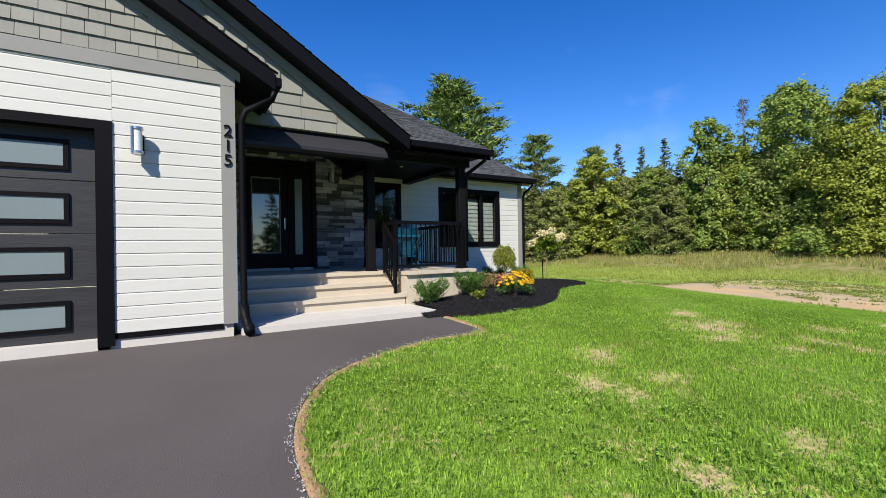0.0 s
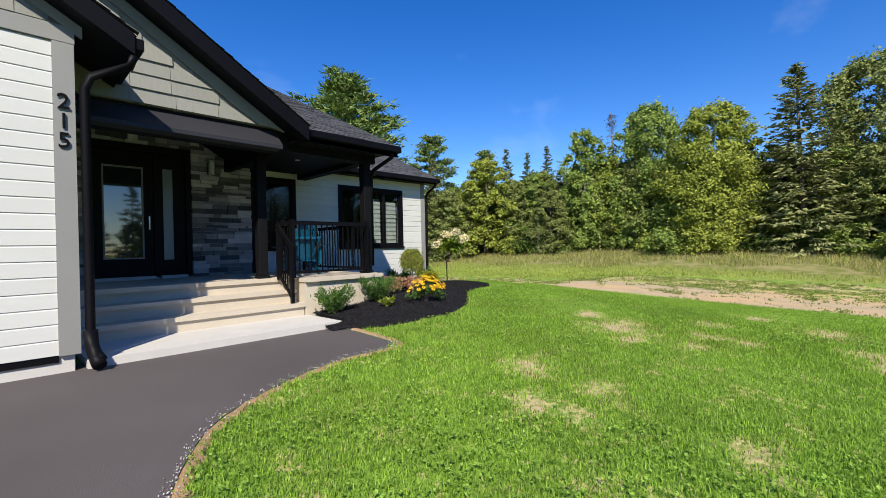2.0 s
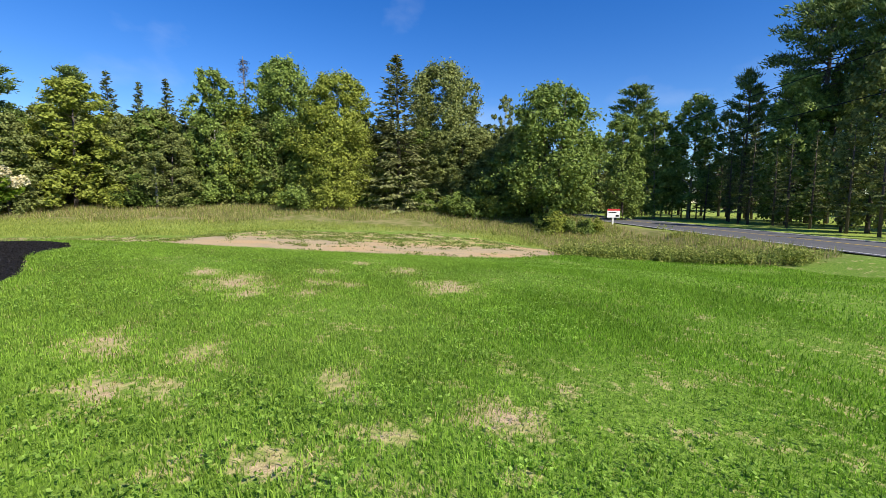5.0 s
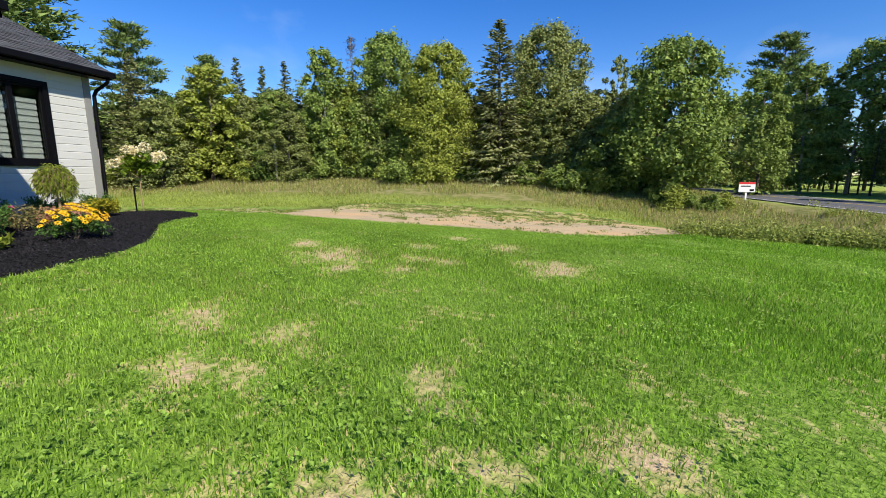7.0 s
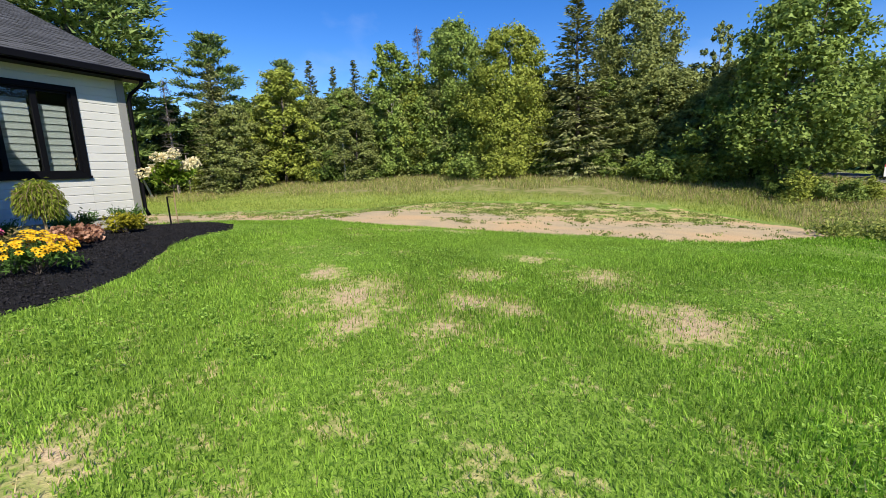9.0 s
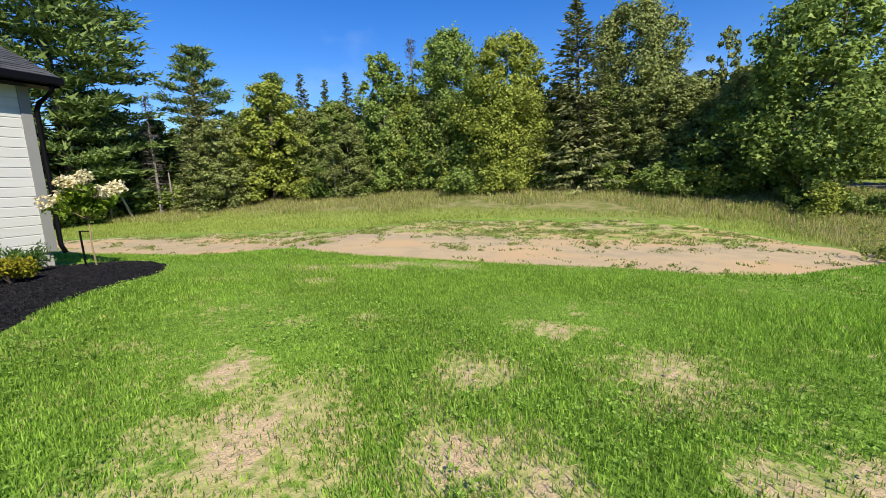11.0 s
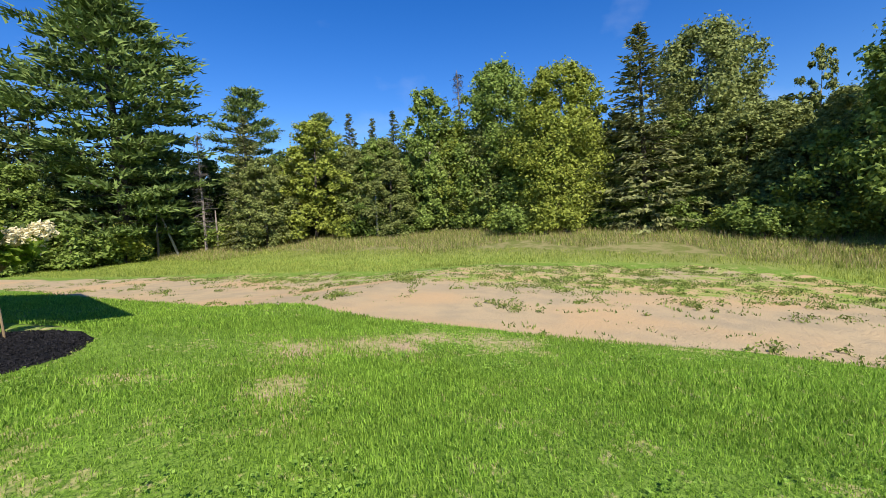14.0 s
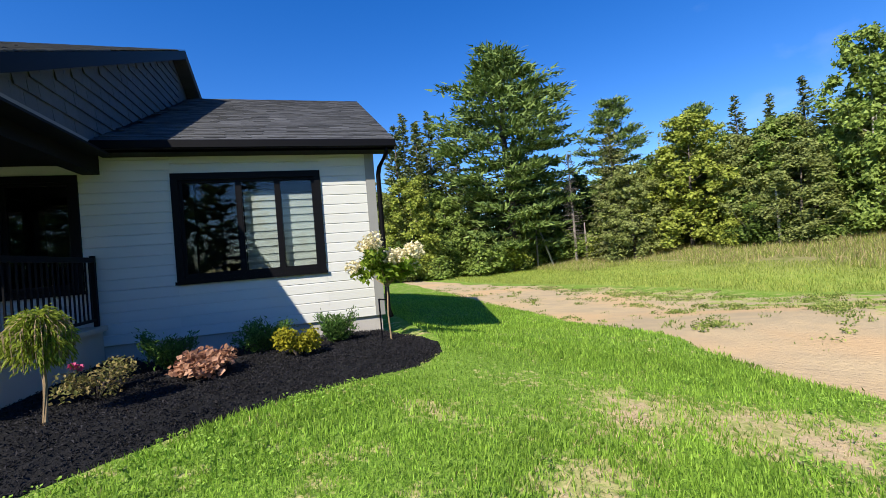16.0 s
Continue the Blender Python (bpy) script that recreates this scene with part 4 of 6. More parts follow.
# ---- fixtures ----
def wall_lamp(x, y, z, s=1.0):
    w = thing("wall_lamp", (x, y, z - 0.15), "brushed steel wall lamp with glass cylinder", "wall lamp", "wall lamps")
    part("back_plate", boxes((x - 0.05 * s, x + 0.06 * s, y - 0.02, y, z - 0.14 * s, z + 0.10 * s)), BLACK, w, "black back plate", bevel=0.003)
    part("arm", boxes((x - 0.02, x + 0.03, y - 0.14 * s, y - 0.02, z - 0.05, z + 0.05)), BLACK, w)
    part("glass_cylinder", tube(bmesh.new(), [(x, y - 0.15 * s, z - 0.13 * s), (x, y - 0.15 * s, z + 0.13 * s)], 0.05 * s, 20), LAMP_GLASS, w, "clear glass cylinder", smooth=False)
    part("cap", tube(bmesh.new(), [(x, y - 0.15 * s, z + 0.13 * s), (x, y - 0.15 * s, z + 0.16 * s)], 0.062 * s, 20), CHROME, w)
    part("base_ring", tube(bmesh.new(), [(x, y - 0.15 * s, z - 0.16 * s), (x, y - 0.15 * s, z - 0.13 * s)], 0.062 * s, 20), CHROME, w)
    part("side_band", boxes((x - 0.065 * s, x - 0.045 * s, y - 0.20 * s, y - 0.10 * s, z - 0.16 * s, z + 0.16 * s)), CHROME, w)


wall_lamp(0.46, GY0, 2.60)
wall_lamp(4.02, WY - 0.06, 3.03, 0.95)

number = thing("house_number", (1.46, GY0 - 0.03, 2.42), "black metal house number 215 on the corner board", "house number")
for k, digit in enumerate("215"):
    cu = bpy.data.curves.new("digit", "FONT")
    cu.body, cu.size, cu.extrude, cu.align_x, cu.offset = digit, 0.225, 0.008, "CENTER", 0.0
    tmp = new("digit_curve", cu)
    tmp.matrix_world = pose(1.455, GY0 - 0.036, 2.80 - 0.20 * k, 90, 0, 0)
    bpy.context.view_layer.update()
    dm = bpy.data.meshes.new_from_object(tmp.evaluated_get(bpy.context.evaluated_depsgraph_get()))
    dm.transform(tmp.matrix_world)
    dm.materials.clear()
    dm.materials.append(BLACK)
    bpy.data.objects.remove(tmp)
    hang(new("digit", dm), number)

pot = thing("pot_light", (5.2, 8.4, 3.11), "small round recessed light in the porch ceiling", "ceiling light")
part("trim_ring", tube(bmesh.new(), [(5.2, 8.4, 3.112), (5.2, 8.4, 3.122)], 0.05, 16), WHITE_PLASTIC, pot)

# adirondack chair on the porch
def adirondack(x, y, turn):
    c = thing("adirondack_chair", (0, 0, 0), "teal plastic adirondack chair on the porch", "chair")
    for i in range(7):
        a = (i - 3) * 0.075
        top = 1.04 - 0.036 * (i - 3) ** 2
        part("back_slat", bar(bmesh.new(), (a * 0.8, 0.26, 0.30), (a * 1.25, 0.50, top), 0.082, 0.02), TEAL, c)
    for i in range(6):
        t = i / 5
        part("seat_slat", bar(bmesh.new(), (-0.26, -0.26 + 0.52 * t, 0.38 - 0.10 * t), (0.26, -0.26 + 0.52 * t, 0.38 - 0.10 * t), 0.085, 0.02), TEAL, c)
    for s in (-1, 1):
        part("armrest", boxes((s * 0.34 - 0.07, s * 0.34 + 0.07, -0.34, 0.38, 0.54, 0.565)), TEAL, c, bevel=0.006)
        part("leg", boxes((s * 0.31 - 0.02, s * 0.31 + 0.02, -0.30, -0.20, 0.0, 0.54)), TEAL, c)
        part("leg", bar(bmesh.new(), (s * 0.29, 0.42, 0.0), (s * 0.29, -0.28, 0.36), 0.035, 0.09), TEAL, c)
        part("arm_support", boxes((s * 0.33 - 0.02, s * 0.33 + 0.02, 0.26, 0.34, 0.2, 0.54)), TEAL, c)
    part("back_rail", bar(bmesh.new(), (-0.3, 0.44, 0.72), (0.3, 0.44, 0.72), 0.03, 0.05), TEAL, c)
    c.matrix_basis = pose(x, y, FLOOR, 0, 0, turn)


adirondack(5.15, 8.35, 172)

# ---- plants: cards of leaves ----
def leaf_cards(name, centres, size, mat, parent, rng, shape=0.5, up=0.35, dirs=None, fold=0.15, label="", kind=""):
    """Many small folded leaves at the given centres, as one mesh."""
    c = np.asarray(centres, float)
    n = len(c)
    d = rng.normal(size=(n, 3)) if dirs is None else np.asarray(dirs, float) + 0.25 * rng.normal(size=(n, 3))
    d /= np.linalg.norm(d, axis=1)[:, None] + 1e-9
    nor = rng.normal(size=(n, 3)) * 0.7
    nor[:, 2] = np.abs(nor[:, 2]) + up
    w = np.cross(d, nor)
    w /= np.linalg.norm(w, axis=1)[:, None] + 1e-9
    h = np.cross(w, d)
    s = (size * rng.uniform(0.65, 1.35, n))[:, None]
    v = np.stack([c - d * s * 0.5, c + w * s * shape * 0.5 + h * s * fold - d * s * 0.05, c + d * s * 0.5, c - w * s * shape * 0.5 + h * s * fold - d * s * 0.05], 1).reshape(-1, 3)
    k = np.arange(n)[:, None] * 4
    f = np.concatenate([k + [0, 1, 2], k + [0, 2, 3]], 0)
    me = bpy.data.meshes.new(name)
    me.from_pydata(v.tolist(), [], f.tolist())
    me.materials.append(mat)
    ob = new(name, me)
    hang(ob, parent)
    return tagged(ob, label=label, kind=kind)


def ball(rng, n, c, r, shell=0.5):
    """Points in an uneven ball, denser toward its skin."""
    d = rng.normal(size=(n, 3))
    d /= np.linalg.norm(d, axis=1)[:, None]
    lump = 1 + 0.18 * np.sin(3 * d[:, :1] + 5 * d[:, 1:2]) + 0.12 * np.sin(7 * d[:, 2:3] + 4 * d[:, :1])
    k = rng.uniform(shell ** 3, 1, (n, 1)) ** (1 / 3)
    return np.asarray(c) + d * k * lump * np.asarray(r)


def leaf_tris(name, centres, nors, size, mat, parent, rng, shape=0.8, dirs=None, label=""):
    """Many small single leaves that face about along nors, as one mesh."""
    c, nor = np.asarray(centres, float), np.asarray(nors, float)
    n = len(c)
    nor = nor / (np.linalg.norm(nor, axis=1)[:, None] + 1e-9) + 0.6 * rng.normal(size=(n, 3))
    d = rng.normal(size=(n, 3)) if dirs is None else np.asarray(dirs, float) + 0.3 * rng.normal(size=(n, 3))
    d = d - nor * ((d * nor).sum(1) / (nor * nor).sum(1))[:, None] * (1.0 if dirs is None else 0.5)
    d /= np.linalg.norm(d, axis=1)[:, None] + 1e-9
    w = np.cross(d, nor)
    w /= np.linalg.norm(w, axis=1)[:, None] + 1e-9
    s = (size * rng.uniform(0.6, 1.4, n))[:, None]
    v = np.stack([c - d * s * 0.4 + w * s * shape * 0.5, c - d * s * 0.3 - w * s * shape * 0.5, c + d * s * 0.6], 1).reshape(-1, 3)
    me = bpy.data.meshes.new(name)
    me.vertices.add(3 * n)
    me.vertices.foreach_set("co", v.astype(np.float32).ravel())
    me.loops.add(3 * n)
    me.loops.foreach_set("vertex_index", np.arange(3 * n, dtype=np.int32))
    me.polygons.add(n)
    me.polygons.foreach_set("loop_start", np.arange(0, 3 * n, 3, dtype=np.int32))
    me.update(calc_edges=True)
    me.materials.append(mat)
    ob = new(name, me)
    hang(ob, parent)
    return tagged(ob, label=label)


def spray(rng, n, c, r, out):
    """A loose spray of leaves: points round its shell, and the way each one faces."""
    d = rng.normal(size=(n, 3))
    d[:, 2] += 0.25
    d /= np.linalg.norm(d, axis=1)[:, None]
    k = rng.uniform(0.1, 1, (n, 1)) ** 0.6 * (1 + 0.4 * np.sin(4 * d[:, :1] + 5 * d[:, 1:2] + 9 * rng.uniform()))
    p = np.asarray(c) + d * k * np.asarray(r) + 0.12 * r[0] * rng.normal(size=(n, 3))
    return p, d * (0.8, 0.8, 0.6) + np.array([0.35 * out[0], 0.35 * out[1], 0.55])


def limbs(bm, rng, base, top, r, spread, n, lo=0.3, rise=0.35, sides=4):
    """Tapered side limbs on a trunk."""
    base, top = np.array(base, float), np.array(top, float)
    for i in range(n):
        t = lo + (0.97 - lo) * (i + rng.uniform(0.1, 0.9)) / n
        p = base + (top - base) * t
        a = i * 2.4 + rng.uniform(-0.5, 0.5)
        ln = spread * (1.15 - t) ** 0.6 * rng.uniform(0.6, 1.0)
        e = p + np.array([math.cos(a) * ln, math.sin(a) * ln, ln * rise * rng.uniform(0.5, 1.5)])
        m = (p + e) / 2 + np.array([0, 0, ln * 0.08])
        rr = r * (1 - t) * 0.45 + 0.014
        tube(bm, [tuple(p), tuple(m), tuple(e)], [rr, rr * 0.6, rr * 0.2], sides)


def deciduous(seed, mat, bark, h=10.0, w=5.0, clumps=120, per=150, low=0.12, label="", size=0.18, peak=0.35, stems=1, limb=16):
    """A broadleaf tree: trunk and limbs, and sprays of leaves over an uneven crown."""
    rng = np.random.default_rng(seed)
    t = thing("broadleaf_tree", (0, 0, 0), label, "tree", "woodland trees")
    bm = bmesh.new()
    bend = rng.uniform(-0.35, 0.35, 2)
    for q in range(stems):
        o = np.array([0.0, 0.0]) if stems == 1 else 0.35 * np.array([math.cos(2.4 * q), math.sin(2.4 * q)])
        e = bend + o * (0 if stems == 1 else 3.2)
        tube(bm, [(o[0], o[1], -0.3), (o[0] + 0.02, o[1], 0.6), (o[0] + (e[0] - o[0]) * 0.45, o[1] + (e[1] - o[1]) * 0.45, h * 0.45), (e[0], e[1], h * 0.9)], [0.15, 0.12, 0.07, 0.012], 7)
    limbs(bm, rng, (0, 0, 0), (bend[0], bend[1], h * 0.95), 0.12, w * 0.5, limb, low + 0.05, 0.55)
    part("trunk", bm, bark, t, smooth=True)
    ph = rng.uniform(0, 6.28, 4)
    pts, nor = [], []
    for i in range(clumps):
        k = (i + rng.uniform(0, 1)) / clumps
        a = i * 2.399 + rng.uniform(-0.5, 0.5)
        env = (1 - abs((k - peak) / (1.02 - peak)) ** 2.2) if k > peak else (0.72 + 0.28 * k / peak)
        lobe = 1 + 0.20 * math.sin(2 * a + ph[0] + 2 * k) + 0.16 * math.sin(3 * a + 6 * k + ph[1]) + 0.10 * math.sin(11 * k + ph[2])
        r = w * 0.5 * max(env, 0.03) ** 0.5 * lobe * math.sqrt(rng.uniform(0.15, 1.0)) * 0.9
        z = (low + (0.965 - low) * k) * h + 0.012 * h * rng.normal() - 0.06 * h * (r / (w * 0.5)) ** 2 * k
        rad = (0.40 + 0.55 * rng.uniform()) * w / 6.2 * (1.12 - 0.4 * k)
        p, d = spray(rng, per, (bend[0] * k + math.cos(a) * r, bend[1] * k + math.sin(a) * r, z), (rad, rad, rad * 0.78), (math.cos(a), math.sin(a)))
        pts.append(p)
        nor.append(d)
    leaf_tris("crown", np.concatenate(pts), np.concatenate(nor), size, mat, t, rng, 0.9)
    return t


def spruce(seed, mat, h=10.0, w=4.0, label="", low=0.08, step=0.24, boughs=10, ragged=0.2, dead=0.0, size=0.24):
    """A conifer: drooping flat boughs in whorls round a straight stem."""
    rng = np.random.default_rng(seed)
    t = thing("spruce_tree", (0, 0, 0), label, "tree", "woodland trees")
    bm = bmesh.new()
    tube(bm, [(0, 0, -0.3), (0, 0, h * 0.5), (0.03, 0.02, h)], [0.14, 0.08, 0.01], 7)
    for i in range(int(26 * dead)):
        z, a = rng.uniform(0.08, 0.55) * h, rng.uniform(0, 6.283)
        ln = w * 0.5 * rng.uniform(0.4, 1.0)
        tube(bm, [(0, 0, z), (math.cos(a) * ln, math.sin(a) * ln, z - 0.25 * ln)], [0.022, 0.006], 3)
    part("trunk", bm, BARK, t, smooth=True)
    c, nr, d = [], [], []
    z = low * h
    while z < h * 0.985:
        k = z / h
        for _ in range(max(3, int(boughs * (1 - 0.45 * k)))):
            a = rng.uniform(0, 6.283)
            rr = (w * 0.5 * (1 - k) ** 0.75 + 0.07) * rng.uniform(1 - 2.2 * ragged, 1.08)
            droop = -0.34 + 0.75 * k + 0.12 * rng.normal()
            m = max(6, int(rr * 20 * (1 - 0.25 * dead)))
            s = rng.uniform(0.12, 1, m) ** 0.7
            side = rng.normal(size=m) * (0.06 + 0.20 * rr * s * (1.15 - s))
            ca, sa = math.cos(a), math.sin(a)
            zz = z + rng.normal() * 0.08 + rr * s * droop + 0.16 * rr * s * s - 0.25 * np.abs(side)
            c.append(np.stack([ca * rr * s - sa * side, sa * rr * s + ca * side, zz], -1))
            nr.append(np.tile((0.55 * ca, 0.55 * sa, 0.8), (m, 1)))
            d.append(np.stack([ca - sa * np.sign(side) * 0.6, sa + ca * np.sign(side) * 0.6, np.full(m, droop - 0.2)], -1))
        z += step * rng.uniform(0.8, 1.2) * (1.1 - 0.35 * k)
    leaf_tris("crown", np.concatenate(c), np.concatenate(nr), size, mat, t, rng, 0.5, np.concatenate(d))
    return t


def pine(seed, h=14.0, w=8.0, low=0.35, label="", boughs=74, tufts=13, mat=None, wide=0.42, needles=26, size=0.36):
    """A white pine: long boughs with upturned tufts of needles."""
    rng = np.random.default_rng(seed)
    t = thing("pine_tree", (0, 0, 0), label, "tree", "woodland trees")
    bm = bmesh.new()
    tube(bm, [(0, 0, -0.3), (0.05, 0, h * 0.3), (-0.1, 0.1, h * 0.65), (0.1, 0, h * 0.97)], [0.26, 0.21, 0.13, 0.03], 9)
    for i in range(14):
        z, a, ln = rng.uniform(0.07, low + 0.12) * h, rng.uniform(0, 6.283), w * rng.uniform(0.12, 0.34)
        tube(bm, [(0, 0, z), (math.cos(a) * ln, math.sin(a) * ln, z - 0.2 * ln)], [0.03, 0.008], 4)
    c, nr, d = [], [], []
    for i in range(boughs):
        kk = (i + rng.uniform(0, 1)) / boughs
        a = i * 2.399 + rng.uniform(-0.5, 0.5)
        env = min(0.62 + 0.9 * kk, 1.0) if kk < wide else (1 - ((kk - wide) / (1.03 - wide)) ** 1.9) ** 0.75
        r = w * 0.5 * max(env, 0.08) * rng.uniform(0.55, 1.08)
        p = np.array([0, 0, (low + (0.95 - low) * kk) * h])
        up = -0.10 + 0.50 * kk
        e = p + np.array([math.cos(a) * r, math.sin(a) * r, r * up])
        tube(bm, [tuple(p), tuple((p + e) / 2 - (0, 0, 0.06 * r)), tuple(e)], [0.05, 0.03, 0.008], 4)
        for j in range(max(3, int(tufts * (0.4 + 0.6 * r / (w * 0.5))))):
            s = rng.uniform(0.3, 1.02) ** 0.8
            lat = rng.normal() * r * 0.16 * s
            q = p + (e - p) * s + np.array([-math.sin(a) * lat, math.cos(a) * lat, rng.normal() * 0.08 - 0.06 * r * (1 - abs(2 * s - 1)) + 0.08])
            o = rng.normal(size=(needles, 3)) * (0.30, 0.30, 0.09)
            c.append(q + o)
            nr.append(o * 1.2 + (0.3 * math.cos(a), 0.3 * math.sin(a), 0.7))
            d.append(o + np.array([math.cos(a), math.sin(a), 0.8]) * 0.4)
    part("trunk", bm, BARK, t, smooth=True)
    leaf_tris("crown", np.concatenate(c), np.concatenate(nr), size, mat or PINE, t, rng, 0.34, np.concatenate(d))
    return t


def dead_spire(seed, h=10.0, w=2.0):
    rng = np.random.default_rng(seed)
    t = thing("dead_spruce", (0, 0, 0), "bare grey dead spruce with thin twigs", "tree", "woodland trees")
    bm = bmesh.new()
    tube(bm, [(0, 0, -0.3), (0, 0, h * 0.5), (0.05, 0, h)], [0.12, 0.07, 0.02], 6)
    c = []
    for i in range(110):
        k = rng.uniform(0.2, 0.98)
        a, r = rng.uniform(0, 6.283), w * 0.55 * (1.12 - k) ** 0.7 * rng.uniform(0.5, 1.1)
        e = np.array([math.cos(a) * r, math.sin(a) * r, k * h + (-0.15 + 0.2 * rng.normal()) * r])
        tube(bm, [(0, 0, k * h), tuple(e)], [0.022, 0.007], 3)
        c.append(np.array([0, 0, k * h]) + (e - (0, 0, k * h)) * rng.uniform(0.3, 1, (16, 1)) + 0.09 * rng.normal(size=(16, 3)))
    part("trunk", bm, DEAD, t)
    c = np.concatenate(c)
    leaf_tris("twig_crown", c, np.tile((-0.3, -0.3, 0.8), (len(c), 1)), 0.19, LARCH, t, rng, 0.16)
    return t


def shrub_big(seed, mat, label):
    rng = np.random.default_rng(seed)
    t = thing("woodland_shrub", (0, 0, 0), label, "shrub", "woodland shrubs")
    bm = bmesh.new()
    pts, nor = [], []
    for i in range(11):
        a, r, z = i * 2.4, rng.uniform(0.1, 1.0), rng.uniform(0.6, 2.6)
        e = (math.cos(a) * r, math.sin(a) * r, z)
        tube(bm, [(0.1 * math.cos(a), 0.1 * math.sin(a), -0.1), (e[0] * 0.5, e[1] * 0.5, z * 0.6), e], [0.025, 0.016, 0.005], 4)
        for q in range(2):
            f = rng.uniform(0.45, 1.05)
            p, d = spray(rng, 110, (e[0] * f, e[1] * f, z * rng.uniform(0.4, 1.0)), (0.5, 0.5, 0.38), (math.cos(a), math.sin(a)))
            pts.append(p)
            nor.append(d)
    part("stem", bm, BARK, t)
    leaf_tris("foliage", np.concatenate(pts), np.concatenate(nor), 0.16, mat, t, rng, 0.9)
    return t


KINDS = {
    "d": [deciduous(11, LEAF, BIRCH, label="green broadleaf tree at the wood's edge"), deciduous(12, LEAF, BARK, low=0.04, label="green broadleaf tree leafed to the ground"), deciduous(13, LEAF, BIRCH, w=4.4, low=0.08, peak=0.25, label="green poplar with a pale stem in the wood")],
    "y": [deciduous(21, LEAF_YELLOW, BIRCH, low=0.10, label="yellow-green broadleaf tree in the wood"), deciduous(22, LEAF_YELLOW, BARK, low=0.04, label="yellow-green broadleaf tree leafed to the ground")],
    "o": [deciduous(25, LEAF_OLIVE, BARK, low=0.03, peak=0.3, label="dull olive-green thicket tree leafed to the ground"), deciduous(26, LEAF_OLIVE, BARK, w=4.4, low=0.06, peak=0.2, label="dull green young tree at the wood's edge")],
    "m": [deciduous(28, LEAF, BARK, w=6.6, clumps=200, low=0.14, peak=0.18, stems=5, label="many-stemmed maple standing alone by the ditch")],
    "t": [deciduous(15, LEAF, BIRCH, h=13.0, w=8.0, clumps=270, per=165, low=0.06, label="tall green broadleaf tree with layered sprays"), deciduous(16, LEAF_OLIVE, BIRCH, h=13.0, w=8.0, clumps=270, per=165, low=0.10, peak=0.4, label="tall grey-green poplar above the wood")],
    "u": [deciduous(23, LEAF_YELLOW, BIRCH, h=13.0, w=8.0, clumps=270, per=165, low=0.07, label="large yellow-green broadleaf tree at the wood's edge")],
    "b": [deciduous(31, LEAF_OLIVE, BIRCH, w=3.0, clumps=60, per=100, low=0.2, peak=0.2, label="slender birch with thin airy crown")],
    "s": [spruce(41, SPRUCE, label="dark green spruce tree"), spruce(42, SPRUCE, low=0.15, ragged=0.3, label="ragged dark green spruce"), spruce(43, SPRUCE, w=3.4, low=0.05, label="narrow dark green spruce")],
    "g": [spruce(46, SPRUCE_GREY, w=5.0, low=0.03, step=0.19, boughs=12, ragged=0.22, dead=1.0, label="grey-green old spruce with dead lower boughs")],
    "r": [spruce(44, SPRUCE, low=0.22, ragged=0.3, dead=0.7, step=0.36, boughs=7, label="roadside spruce with a bare lower stem"), spruce(45, SPRUCE, low=0.16, ragged=0.35, dead=0.7, step=0.36, boughs=7, label="dark ragged roadside spruce with bare stem")],
    "p": [pine(51, low=0.12, boughs=104, label="tall white pine with layered boughs"), pine(53, w=7.0, low=0.3, wide=0.3, boughs=46, label="white pine rising above the wood")],
    "q": [pine(52, low=0.45, boughs=80, wide=0.5, needles=30, size=0.28, label="roadside white pine with a high crown")],
    "x": [dead_spire(61)],
    "D": [deciduous(35, LEAF_DARK, BARK, clumps=70, per=85, size=0.25, low=0.06, limb=6, label="green broadleaf tree deep in the wood, leaves darkened for shade"), deciduous(36, LEAF_OLIVE, BARK, clumps=70, per=85, size=0.25, low=0.06, limb=6, label="olive broadleaf tree deep in the wood")],
    "S": [spruce(47, SPRUCE, step=0.5, size=0.42, boughs=7, label="dark spruce deep in the wood"), spruce(48, SPRUCE, step=0.5, size=0.42, boughs=7, ragged=0.3, label="ragged spruce deep in the wood")],
}
SIZE = {"d": (10.0, 5.0), "y": (10.0, 5.0), "o": (10.0, 5.0), "m": (10.0, 6.6), "t": (13.0, 8.0), "u": (13.0, 8.0), "b": (10.0, 3.0), "s": (10.0, 4.0), "g": (10.0, 5.0), "r": (10.0, 4.0), "p": (14.0, 8.0), "q": (14.0, 8.0), "x": (10.0, 2.0), "D": (10.0, 5.0), "S": (10.0, 4.0)}
placed = {}


def plant(kind, x, y, h, w, which=None):
    """Set a tree of a kind, with its height and crown width."""
    rng = random.Random(int(x * 37 + y * 101))
    i = rng.randrange(len(KINDS[kind])) if which is None else which
    H, W = SIZE[kind]
    sz, sx = h / H * (1.03 if kind in "dyo" else 1.0), w / W
    sx = min(max(sx * 1.05, sz * (0.9 if kind in "sS" else 0.55)), sz * 1.6)
    m = Matrix.Translation((x, y, ground_z(x, y) - 0.05)) @ Matrix.Rotation(rng.uniform(0, 6.28), 4, "Z") @ Matrix.Rotation(rng.uniform(-0.03, 0.03), 4, "X") @ Matrix.Diagonal((sx, sx, sz, 1))
    placed.setdefault((kind, i), []).append(m)


